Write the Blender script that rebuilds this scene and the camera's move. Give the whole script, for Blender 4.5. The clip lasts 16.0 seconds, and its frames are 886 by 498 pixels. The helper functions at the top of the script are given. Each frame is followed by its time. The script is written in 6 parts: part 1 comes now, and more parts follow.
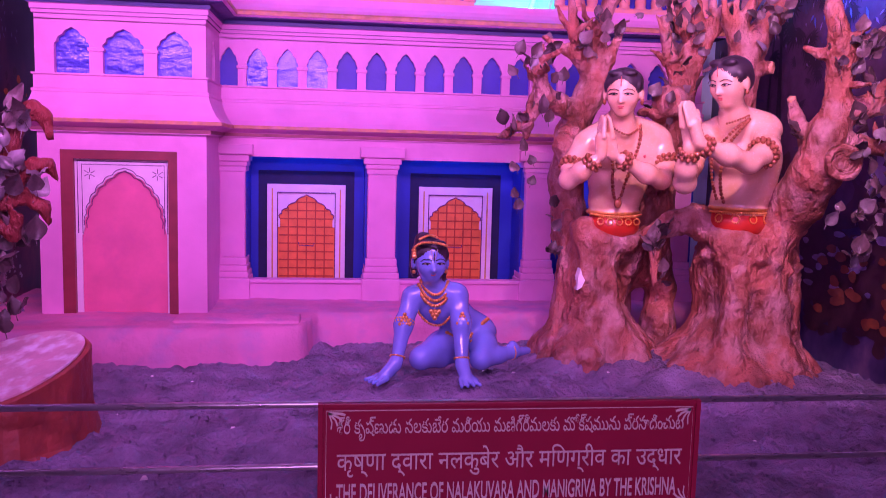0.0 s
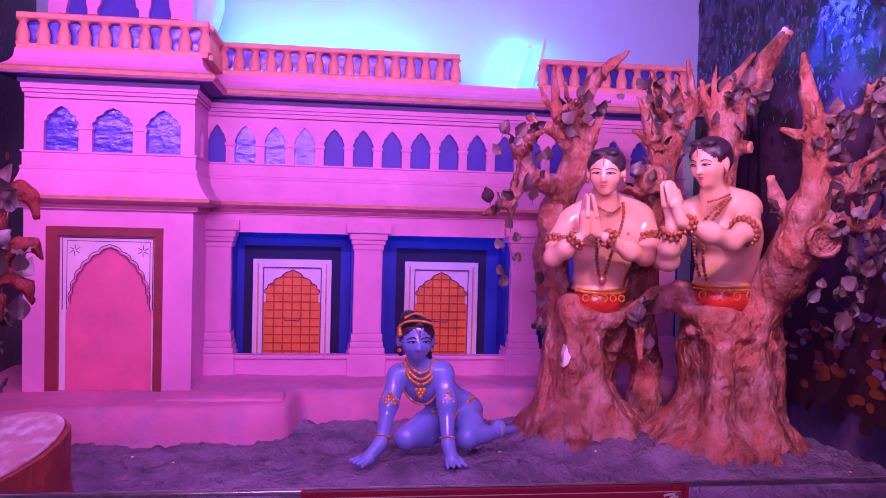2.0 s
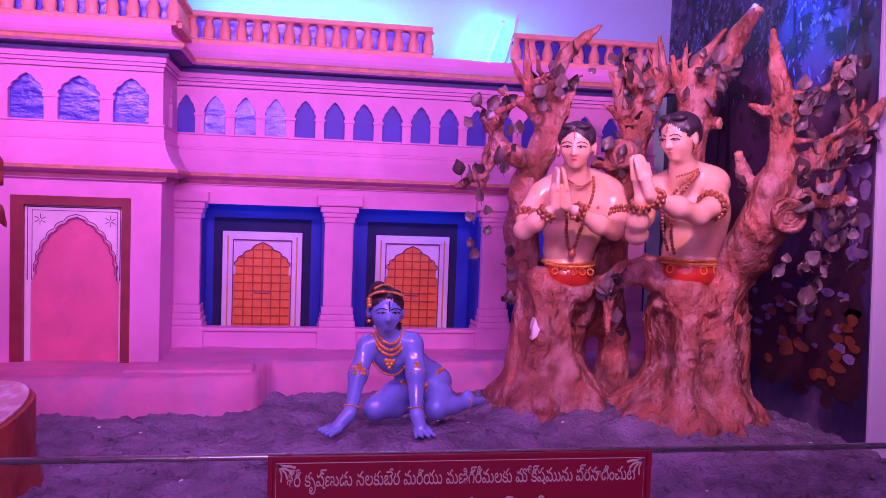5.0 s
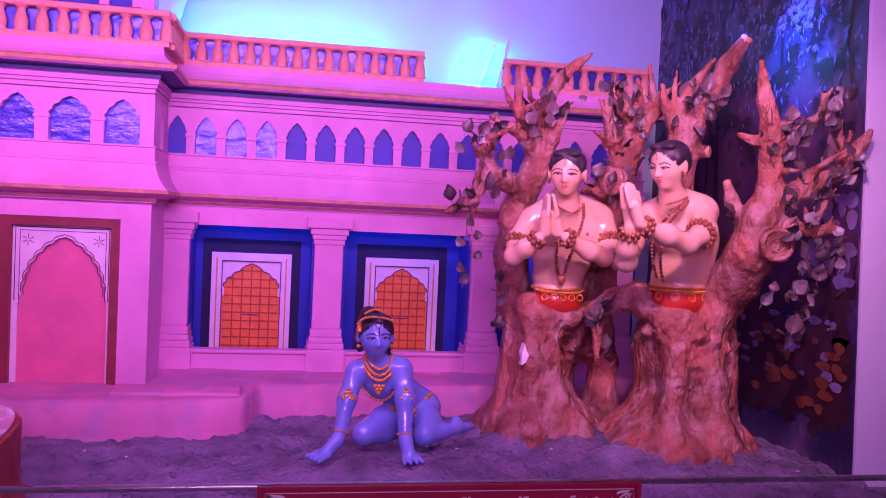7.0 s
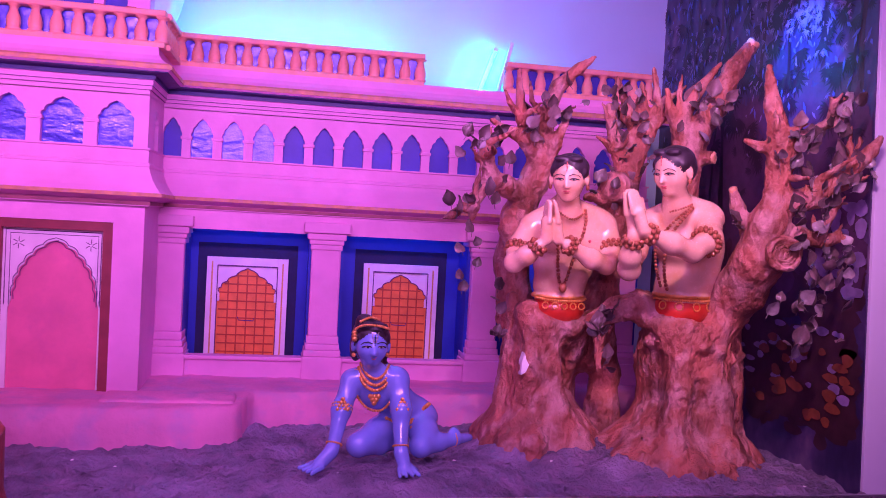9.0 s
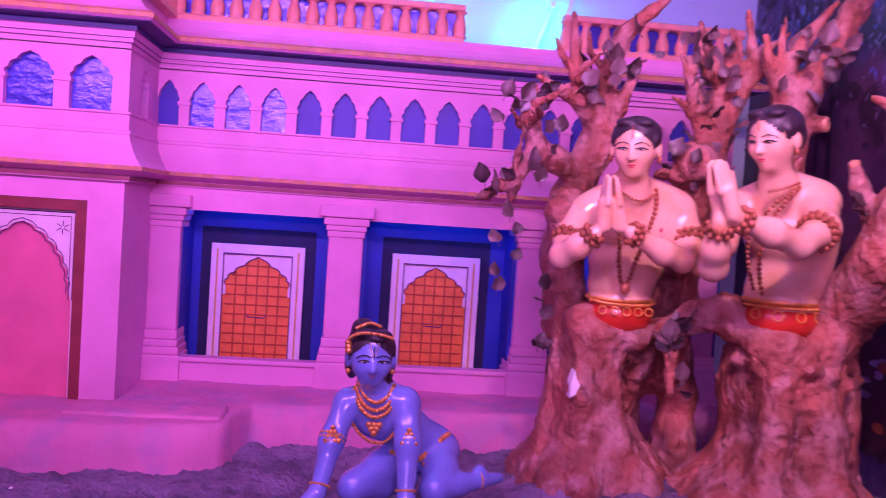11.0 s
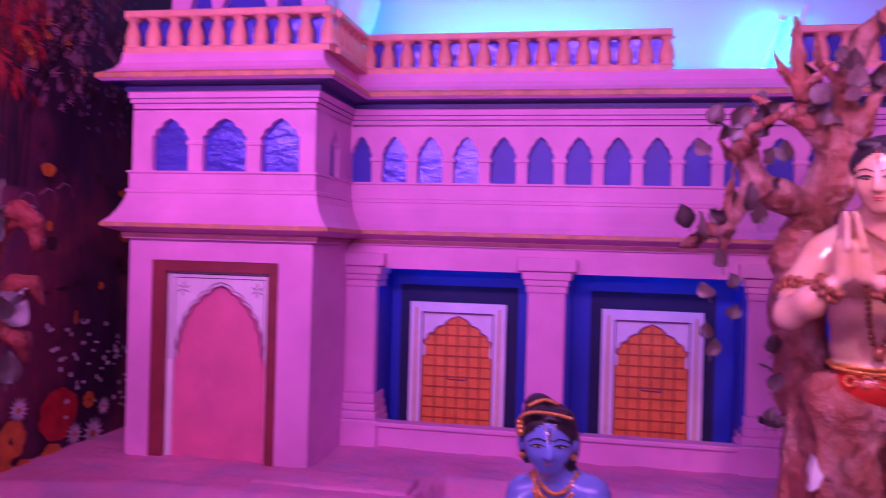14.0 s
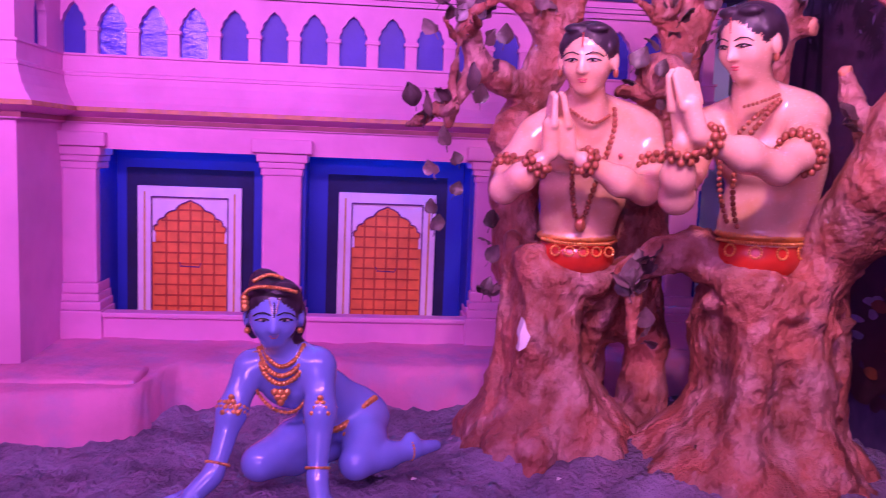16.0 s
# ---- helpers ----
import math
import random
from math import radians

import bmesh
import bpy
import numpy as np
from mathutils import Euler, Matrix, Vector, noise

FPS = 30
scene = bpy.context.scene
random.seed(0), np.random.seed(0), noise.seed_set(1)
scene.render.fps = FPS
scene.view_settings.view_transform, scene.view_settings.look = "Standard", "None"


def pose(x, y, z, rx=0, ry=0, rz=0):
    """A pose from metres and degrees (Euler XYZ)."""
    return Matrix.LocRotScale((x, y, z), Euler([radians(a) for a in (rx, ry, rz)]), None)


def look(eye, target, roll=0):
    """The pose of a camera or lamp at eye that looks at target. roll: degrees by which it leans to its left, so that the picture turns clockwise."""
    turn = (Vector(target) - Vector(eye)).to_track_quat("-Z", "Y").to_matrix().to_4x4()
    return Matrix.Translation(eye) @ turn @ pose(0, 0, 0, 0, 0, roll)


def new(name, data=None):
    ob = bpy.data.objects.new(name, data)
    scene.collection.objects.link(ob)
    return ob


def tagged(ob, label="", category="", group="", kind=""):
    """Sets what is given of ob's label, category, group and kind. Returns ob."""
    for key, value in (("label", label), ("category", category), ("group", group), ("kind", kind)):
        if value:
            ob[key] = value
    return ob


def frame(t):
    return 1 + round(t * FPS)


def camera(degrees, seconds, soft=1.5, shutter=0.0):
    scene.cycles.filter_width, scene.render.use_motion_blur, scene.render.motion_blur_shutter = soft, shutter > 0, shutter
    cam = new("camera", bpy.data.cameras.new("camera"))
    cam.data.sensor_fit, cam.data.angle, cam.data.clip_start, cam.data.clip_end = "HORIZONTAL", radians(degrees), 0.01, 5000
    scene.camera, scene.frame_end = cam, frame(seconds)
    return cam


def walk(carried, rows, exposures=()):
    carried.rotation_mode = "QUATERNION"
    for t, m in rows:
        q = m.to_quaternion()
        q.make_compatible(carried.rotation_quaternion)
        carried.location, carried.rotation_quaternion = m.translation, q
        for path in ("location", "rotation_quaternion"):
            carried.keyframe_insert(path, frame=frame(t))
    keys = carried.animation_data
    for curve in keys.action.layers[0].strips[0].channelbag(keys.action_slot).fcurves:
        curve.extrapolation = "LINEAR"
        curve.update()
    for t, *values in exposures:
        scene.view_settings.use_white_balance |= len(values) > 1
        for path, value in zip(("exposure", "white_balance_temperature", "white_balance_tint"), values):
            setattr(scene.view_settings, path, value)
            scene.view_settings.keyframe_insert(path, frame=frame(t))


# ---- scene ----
cam = camera(55.6, 16.0, 0.8, 0.6)
PATH = [
    (0, (0.195, 0.119, 1.747), (0.442, 2.09, 1.517), 1.5),
    (0.5, (0.194, 0.12, 1.76), (0.44, 2.096, 1.575), 1.3),
    (1, (0.195, 0.118, 1.777), (0.451, 2.097, 1.645), 1.5),
    (1.5, (0.193, 0.113, 1.788), (0.467, 2.092, 1.689), 1.4),
    (2, (0.197, 0.111, 1.79), (0.473, 2.091, 1.722), 1.5),
    (2.5, (0.202, 0.107, 1.792), (0.492, 2.085, 1.734), 1.7),
    (3, (0.205, 0.104, 1.789), (0.524, 2.078, 1.732), 2.0),
    (3.5, (0.216, 0.114, 1.781), (0.546, 2.086, 1.723), 2.0),
    (4, (0.209, 0.102, 1.786), (0.545, 2.072, 1.711), 2.1),
    (4.5, (0.21, 0.105, 1.758), (0.549, 2.073, 1.642), 2.1),
    (7, (0.195, 0.103, 1.791), (0.563, 2.068, 1.719), 2.7),
    (7.5, (0.157, 0.091, 1.814), (0.545, 2.052, 1.763), 3.1),
    (8, (0.158, 0.091, 1.819), (0.534, 2.055, 1.765), 2.9),
    (8.5, (0.173, 0.11, 1.81), (0.541, 2.075, 1.754), 3.0),
    (11, (0.523, 0.953, 1.765), (0.72, 2.941, 1.675), 3.8),
    (11.5, (0.547, 1.173, 1.784), (0.39, 3.165, 1.7), 2.6),
    (12, (0.597, 1.314, 1.786), (0.14, 3.261, 1.729), 0.8),
    (12.5, (0.651, 1.348, 1.797), (-0.096, 3.203, 1.778), 1.8),
    (13, (0.671, 1.338, 1.8), (-0.173, 3.151, 1.81), 1.1),
    (13.5, (0.705, 1.328, 1.799), (0.035, 3.213, 1.816), 1.0),
    (14, (0.727, 1.327, 1.801), (0.339, 3.289, 1.795), 1.6),
    (14.5, (0.753, 1.324, 1.784), (0.528, 3.31, 1.703), 1.9),
    (15, (0.767, 1.332, 1.759), (0.723, 3.321, 1.552), 2.1),
    (15.5, (0.782, 1.337, 1.75), (0.875, 3.319, 1.496), 2.3),
    (16, (0.801, 1.343, 1.748), (1.002, 3.319, 1.512), 2.3),
]
EXPOSURES = [(0, 0.43), (1.5, 0.36), (8.5, 0.32), (11, 0.38), (11.5, 0.35), (12, 0.12), (12.5, -0.08), (13, -0.18), (13.5, -0.14), (14, 0.02), (14.5, 0.2), (15, 0.34), (16, 0.43)]
walk(cam, [(t, look(eye, target, roll)) for t, eye, target, roll in PATH], EXPOSURES)

# ---- world and lights ----
world = bpy.data.worlds.new("world")
scene.world = world
world.use_nodes = True
world.node_tree.nodes["Background"].inputs["Color"].default_value = (0.5, 0.35, 0.8, 1)
world.node_tree.nodes["Background"].inputs["Strength"].default_value = 0.02


def area_lamp(name, eye, target, size_x, size_y, power, color):
    data = bpy.data.lights.new(name, "AREA")
    data.shape, data.size, data.size_y, data.energy, data.color = "RECTANGLE", size_x, size_y, power, color
    ob = new(name, data)
    ob.matrix_world = look(eye, target)
    return ob


def spot_lamp(name, eye, target, degrees, power, color, size=0.05):
    data = bpy.data.lights.new(name, "SPOT")
    data.spot_size, data.spot_blend, data.energy, data.color, data.shadow_soft_size = radians(degrees), 0.9, power, color, size
    ob = new(name, data)
    ob.matrix_world = look(eye, target)
    return ob


flood = area_lamp("stage_flood", (-0.02, 2.0, 2.9), (-0.02, 5.2, 2.2), 4.0, 0.2, 58, (0.81, 0.25, 1.0))
flood.data.spread = radians(130)
# Added fill from the hall side, no known fixture; lifts the recess shadows.
area_lamp("front_fill", (0.15, -1.5, 2.6), (0.6, 3.6, 1.5), 2.6, 0.2, 66, (0.78, 0.28, 1.0))
spot_lamp("tree_spot", (1.2, 1.7, 3.25), (2.14, 3.85, 1.92), 56, 172, (1.0, 0.44, 0.66))
spot_lamp("mural_blue_spot_east", (1.95, 4.0, 3.3), (2.78, 4.11, 2.70), 40, 400, (0.02, 0.13, 1.0))
spot_lamp("mural_blue_spot_west", (-0.8, 3.45, 3.3), (-1.66, 3.53, 2.54), 36, 260, (0.22, 0.13, 1.0))
spot_lamp("mural_red_spot_west", (-0.5, 2.7, 3.3), (-1.65, 4.15, 2.1), 75, 31, (1.0, 0.22, 0.36))

# ---- materials ----


def mat(name, color, rough=0.6, metal=0.0, vary=0.12, scale=9.0, fine=90.0, bump=0.15, bump_scale=60.0, coat=0.0, second=None, second_amount=0.5, stretch=(1, 1, 1), random_value=0.0, distance=0.004):
    m = bpy.data.materials.new(name)
    m.use_nodes = True
    nt = m.node_tree
    n, link = nt.nodes, nt.links.new
    bsdf = n["Principled BSDF"]
    bsdf.inputs["Roughness"].default_value = rough
    bsdf.inputs["Metallic"].default_value = metal
    bsdf.inputs["Coat Weight"].default_value = coat
    bsdf.inputs["Coat Roughness"].default_value = 0.12
    tc = n.new("ShaderNodeTexCoord")
    mp = n.new("ShaderNodeMapping")
    mp.inputs["Scale"].default_value = stretch
    link(tc.outputs["Object"], mp.inputs["Vector"])
    big, small = n.new("ShaderNodeTexNoise"), n.new("ShaderNodeTexNoise")
    for t, sc, det in ((big, scale, 5), (small, fine, 3)):
        t.inputs["Scale"].default_value = sc
        t.inputs["Detail"].default_value = det
        link(mp.outputs["Vector"], t.inputs["Vector"])
    dark = tuple(c * (1 - vary) for c in color)
    light = tuple(min(1, c * (1 + vary)) for c in color)
    ramp = n.new("ShaderNodeValToRGB")
    ramp.color_ramp.elements[0].position, ramp.color_ramp.elements[1].position = 0.3, 0.7
    ramp.color_ramp.elements[0].color, ramp.color_ramp.elements[1].color = (*dark, 1), (*light, 1)
    link(big.outputs["Fac"], ramp.inputs["Fac"])
    out = ramp.outputs["Color"]
    if second:
        r2 = n.new("ShaderNodeValToRGB")
        r2.color_ramp.elements[0].position, r2.color_ramp.elements[1].position = 0.48, 0.66
        r2.color_ramp.elements[0].color, r2.color_ramp.elements[1].color = (0, 0, 0, 1), (second_amount,) * 3 + (1,)
        third = n.new("ShaderNodeTexNoise")
        third.inputs["Scale"].default_value, third.inputs["Detail"].default_value = scale * 1.7, 6
        link(mp.outputs["Vector"], third.inputs["Vector"])
        link(third.outputs["Fac"], r2.inputs["Fac"])
        mix = n.new("ShaderNodeMix")
        mix.data_type = "RGBA"
        link(r2.outputs["Color"], mix.inputs["Factor"])
        link(out, mix.inputs["A"])
        mix.inputs["B"].default_value = (*second, 1)
        out = mix.outputs["Result"]
    if random_value:
        info, hsv = n.new("ShaderNodeObjectInfo"), n.new("ShaderNodeHueSaturation")
        mr = n.new("ShaderNodeMapRange")
        mr.inputs["To Min"].default_value, mr.inputs["To Max"].default_value = 1 - random_value, 1 + random_value
        link(info.outputs["Random"], mr.inputs["Value"])
        link(mr.outputs["Result"], hsv.inputs["Value"])
        link(out, hsv.inputs["Color"])
        out = hsv.outputs["Color"]
    link(out, bsdf.inputs["Base Color"])
    rr = n.new("ShaderNodeMapRange")
    rr.inputs["To Min"].default_value, rr.inputs["To Max"].default_value = max(0.02, rough - 0.08), min(1, rough + 0.1)
    link(small.outputs["Fac"], rr.inputs["Value"])
    link(rr.outputs["Result"], bsdf.inputs["Roughness"])
    if bump:
        bn, bp = n.new("ShaderNodeTexNoise"), n.new("ShaderNodeBump")
        bn.inputs["Scale"].default_value, bn.inputs["Detail"].default_value = bump_scale, 5
        link(mp.outputs["Vector"], bn.inputs["Vector"])
        bp.inputs["Strength"].default_value, bp.inputs["Distance"].default_value = bump, distance
        link(bn.outputs["Fac"], bp.inputs["Height"])
        link(bp.outputs["Normal"], bsdf.inputs["Normal"])
        if coat:
            link(bp.outputs["Normal"], bsdf.inputs["Coat Normal"])
    return m


PINK = mat("pink_wall_paint", (0.765, 0.325, 0.61), 0.5, vary=0.09, scale=3, bump=0.4, bump_scale=18, second=(0.64, 0.25, 0.53), second_amount=0.4, distance=0.006)
PINK_DEEP = mat("deep_pink_paint", (0.72, 0.16, 0.30), 0.6, vary=0.1, scale=7, bump=0.3, bump_scale=30, second=(0.6, 0.13, 0.3), second_amount=0.4)
CORAL = mat("peach_paint", (0.84, 0.38, 0.28), 0.5, vary=0.12, scale=14, bump=0.2, second=(0.7, 0.34, 0.42), second_amount=0.5, random_value=0.06)
GOLDLINE = mat("ochre_edge_paint", (0.58, 0.28, 0.14), 0.5, vary=0.25, scale=18, second=(0.5, 0.2, 0.3), second_amount=0.6)
DARKBLUE = mat("dark_blue_soffit_and_shade", (0.03, 0.025, 0.16), 0.5, vary=0.2)
BROWNBAND = mat("brown_ledge_shade", (0.30, 0.09, 0.12), 0.5, vary=0.25, scale=14)
MAROON = mat("maroon_paint", (0.24, 0.035, 0.05), 0.5, vary=0.15, scale=12)
BLUE = mat("royal_blue_paint", (0.010, 0.036, 0.40), 0.5, vary=0.1, scale=5, bump=0.2)
BLACK = mat("black_band_paint", (0.008, 0.008, 0.065), 0.7, vary=0.2)
WHITE = mat("white_frame_paint", (0.80, 0.70, 0.78), 0.5, vary=0.06, scale=12)
PLUM = mat("plum_line_paint", (0.12, 0.03, 0.14), 0.5)
YELLOW = mat("mustard_line_paint", (0.62, 0.36, 0.12), 0.5, vary=0.15, scale=20)
ORANGE = mat("orange_lattice_paint", (0.80, 0.22, 0.05), 0.5, vary=0.12, scale=16)
RUST = mat("rust_bar_paint", (0.45, 0.07, 0.02), 0.5, vary=0.15, scale=16)
FOIL = mat("blue_foil", (0.07, 0.075, 0.55), 0.22, metal=0.3, vary=0.25, scale=7, bump=0.6, bump_scale=14, coat=0.5, stretch=(1, 1, 1.7), distance=0.014)
FOIL_FLAT = mat("blue_card", (0.035, 0.035, 0.42), 0.45, vary=0.12, scale=8, bump=0.3, bump_scale=14, distance=0.01)
LILAC = mat("white_wall_paint", (0.66, 0.60, 0.78), 0.7, vary=0.04, scale=2.5, bump=0.12, bump_scale=40)
SKY = mat("pale_blue_wall_paint", (0.56, 0.75, 0.92), 0.6, vary=0.05, scale=1.5, bump=0.08)
HALL = mat("hall_plaster", (0.6, 0.55, 0.6), 0.8, vary=0.05, scale=2)
TILE = mat("hall_floor_stone", (0.3, 0.28, 0.28), 0.35, vary=0.15, scale=3)
SOIL = mat("grey_soil", (0.215, 0.165, 0.265), 0.8, vary=0.5, scale=5, bump=1.0, bump_scale=42, second=(0.30, 0.19, 0.32), second_amount=0.6, distance=0.03)
TERRACE = mat("pink_mud_plaster", (0.65, 0.215, 0.41), 0.65, vary=0.14, scale=4, bump=0.8, bump_scale=12, second=(0.45, 0.23, 0.45), second_amount=0.65, distance=0.02)
STEEL = mat("brushed_steel", (0.55, 0.53, 0.55), 0.28, metal=1.0, vary=0.1, scale=30, bump=0.05, stretch=(0.2, 1, 1))
SIGN = mat("maroon_sign_board", (0.30, 0.012, 0.045), 0.35, vary=0.08, scale=5, bump=0.05)
LETTER = mat("silver_lettering", (0.72, 0.66, 0.55), 0.4, vary=0.1, scale=30)


def linked(name, bm, material, parent=None, label="", smooth=False):
    me = bpy.data.meshes.new(name)
    bm.to_mesh(me)
    bm.free()
    for mt in (material if isinstance(material, (list, tuple)) else [material]):
        me.materials.append(mt)
    if smooth:
        for p in me.polygons:
            p.use_smooth = True
    ob = new(name, me)
    if parent:
        ob.parent = parent
    if label:
        ob["label"] = label
    return ob


def part(name, bm, material, parent, label="", smooth=False):
    return linked(name, bm, material, parent, label, smooth)


def thing(name, label, category, group="", at=(0, 0, 0)):
    ob = new(name)
    ob.empty_display_size = 0.05
    return tagged(ob, label, category, group)


def structure(name, bm, material, label="", smooth=False):
    return tagged(linked(name, bm, material, None, label, smooth), kind="structure")


def box(bm, lo, hi, bevel=0.0):
    x0, y0, z0 = lo
    x1, y1, z1 = hi
    v = [bm.verts.new(p) for p in ((x0, y0, z0), (x1, y0, z0), (x1, y1, z0), (x0, y1, z0), (x0, y0, z1), (x1, y0, z1), (x1, y1, z1), (x0, y1, z1))]
    f = [bm.faces.new([v[i] for i in q]) for q in ((0, 3, 2, 1), (4, 5, 6, 7), (0, 1, 5, 4), (1, 2, 6, 5), (2, 3, 7, 6), (3, 0, 4, 7))]
    if bevel:
        edges = list({e for a in f for e in a.edges})
        bmesh.ops.bevel(bm, geom=edges, offset=bevel, segments=2, affect="EDGES", profile=0.6)
    return bm


def boxes(*spans, bevel=0.0):
    bm = bmesh.new()
    for lo, hi in spans:
        box(bm, lo, hi, bevel)
    return bm


def plate(bm, outline, y0, y1):
    """A flat piece in x and z, given by its outline, from depth y0 (front) to y1."""
    front = [bm.verts.new((x, y0, z)) for x, z in outline]
    back = [bm.verts.new((x, y1, z)) for x, z in outline]
    faces = [bm.faces.new(front), bm.faces.new(back[::-1])]
    for i in range(len(outline)):
        j = (i + 1) % len(outline)
        faces.append(bm.faces.new((front[i], back[i], back[j], front[j])))
    bmesh.ops.recalc_face_normals(bm, faces=faces)
    return bm


def sweep(bm, profile, path, close=True):
    """Carries a profile of (outwards, z) along a level path; outwards is to the right of the way."""
    pts = [Vector(p) for p in path]
    rings = []
    for i, p in enumerate(pts):
        a = (pts[i] - pts[i - 1]).normalized() if i else (pts[1] - pts[0]).normalized()
        b = (pts[i + 1] - pts[i]).normalized() if i < len(pts) - 1 else a
        na, nb = Vector((a.y, -a.x)), Vector((b.y, -b.x))
        m = (na + nb).normalized()
        m = m / max(0.3, m.dot(na))
        rings.append([bm.verts.new((p.x + m.x * o, p.y + m.y * o, z)) for o, z in profile])
    faces = []
    n = len(profile)
    for r, s in zip(rings, rings[1:]):
        for k in range(n if close else n - 1):
            j = (k + 1) % n
            faces.append(bm.faces.new((r[k], s[k], s[j], r[j])))
    if close:
        faces.append(bm.faces.new(rings[0]))
        faces.append(bm.faces.new(rings[-1][::-1]))
    bmesh.ops.recalc_face_normals(bm, faces=faces)
    return bm


def lathe(bm, profile, centre=(0, 0, 0), segments=16):
    rings = []
    for r, z in profile:
        rings.append([bm.verts.new((centre[0] + r * math.cos(2 * math.pi * k / segments), centre[1] + r * math.sin(2 * math.pi * k / segments), centre[2] + z)) for k in range(segments)])
    for a, b in zip(rings, rings[1:]):
        for k in range(segments):
            j = (k + 1) % segments
            bm.faces.new((a[k], a[j], b[j], b[k]))
    bm.faces.new(rings[0][::-1])
    bm.faces.new(rings[-1])
    return bm


def tube(bm, pts, radii, segments=8, cap=True):
    pts = [Vector(p) for p in pts]
    rings, up = [], Vector((0.13, 0.2, 1)).normalized()
    for i, p in enumerate(pts):
        d = (pts[min(i + 1, len(pts) - 1)] - pts[max(i - 1, 0)]).normalized()
        a = d.cross(up)
        if a.length < 0.1:
            a = d.cross(Vector((1, 0, 0)))
        a.normalize()
        b = d.cross(a)
        rings.append([bm.verts.new(p + (a * math.cos(2 * math.pi * k / segments) + b * math.sin(2 * math.pi * k / segments)) * radii[i]) for k in range(segments)])
    faces = []
    for r, s in zip(rings, rings[1:]):
        for k in range(segments):
            j = (k + 1) % segments
            faces.append(bm.faces.new((r[k], r[j], s[j], s[k])))
    if cap:
        faces += [bm.faces.new(rings[0][::-1]), bm.faces.new(rings[-1])]
    bmesh.ops.recalc_face_normals(bm, faces=faces)
    return bm


def arch(xl, xr, spring, apex, lobes=3, depth=0.09, steps=5, point=0.20):
    """A cusped pointed arch from its left springing over the apex to the right one."""
    c, w, h = (xl + xr) / 2, (xr - xl) / 2, apex - spring
    curve = lambda s: (w * math.cos(s * math.pi / 2) ** 0.85, h * ((1 - point) * math.sin(s * math.pi / 2) + point * s ** 3))
    left = []
    for i in range(lobes):
        for k in range(steps):
            u = k / steps
            x, z = curve((i + u) / lobes)
            bulge = depth * w * (abs(math.sin(math.pi * u)) - 0.55)
            left.append((x + bulge * 0.7, z + bulge * 0.5 * (1 if i or k else 0)))
    left[0] = (w, 0)
    pts = [(c - x, spring + z) for x, z in left] + [(c, apex)] + [(c + x, spring + z) for x, z in left[::-1]]
    return pts


# ---- the hall and the stage ----
EAST, WEST, NORTH, TOP = 2.78, -1.66, 5.80, 3.62
structure("floor", boxes(((-5, -3.5, -0.1), (6, 2.36, 0))), TILE)
structure("ceiling", boxes(((-5.2, -3.7, TOP), (6.2, 6.1, TOP + 0.12))), HALL)
structure("wall_south", boxes(((-5.2, -3.7, -0.1), (6.2, -3.5, TOP))), HALL)
structure("wall_hall_west", boxes(((-5.2, -3.5, -0.1), (-5.0, 3.2, TOP))), HALL)
structure("wall_hall_east", boxes(((6.0, -3.5, -0.1), (6.2, 3.53, TOP))), HALL)
structure("wall_north", boxes(((-2.0, NORTH, 0), (3.2, NORTH + 0.2, TOP))), SKY, "pale blue painted back wall washed by tube light")
def pier_edge(side, z):
    """The front edges of both piers lean out a little towards the hall; side is 1 for the west pier."""
    return 3.22 + 0.036 * (z - 2.9) if side > 0 else 3.53 + 0.042 * (z - 2.1)


bm = boxes(((EAST, 3.53, 0), (6.2, NORTH, TOP)), bevel=0.004)
for v in bm.verts:
    if v.co.y < 4:
        v.co.y += pier_edge(-1, v.co.z) - 3.53
structure("wall_east", bm, LILAC, "white painted wall pier beside the stage")
bm = boxes(((-5.2, 3.22, 0), (WEST, NORTH, TOP)), bevel=0.004)
for v in bm.verts:
    if v.co.y < 4:
        v.co.y += pier_edge(1, v.co.z) - 3.22
structure("wall_west", bm, LILAC, "white painted wall pier beside the stage")
structure("stage_front", boxes(((-5, 2.36, -0.1), (6, 2.46, 0.56))), HALL)


def soil_height(x, y):
    h = 0.67 + 0.12 * math.exp(-((x - 0.65) / 0.55) ** 2 - ((y - 3.52) / 0.36) ** 2)
    h += 0.13 * math.exp(-((x - 2.1) / 0.50) ** 2 - ((y - 3.75) / 0.42) ** 2) + 0.11 * math.exp(-((x - 1.45) / 0.4) ** 2 - ((y - 4.1) / 0.35) ** 2)
    h += 0.05 * math.exp(-((x - 2.5) / 0.3) ** 2 - ((y - 3.0) / 0.4) ** 2)
    p = Vector((x, y, 0))
    h += 0.024 * noise.noise(p * 3.1) + 0.030 * noise.noise(p * 8.0) + 0.034 * abs(noise.noise(p * 15.0)) + 0.018 * noise.noise(p * 31.0)
    return h


def sheet(x0, x1, y0, y1, step, height):
    bm = bmesh.new()
    nx, ny = int((x1 - x0) / step), int((y1 - y0) / step)
    grid = [[bm.verts.new((x0 + (x1 - x0) * i / nx, y0 + (y1 - y0) * j / ny, height(x0 + (x1 - x0) * i / nx, y0 + (y1 - y0) * j / ny))) for j in range(ny + 1)] for i in range(nx + 1)]
    for i in range(nx):
        for j in range(ny):
            bm.faces.new((grid[i][j], grid[i + 1][j], grid[i + 1][j + 1], grid[i][j + 1]))
    return bm


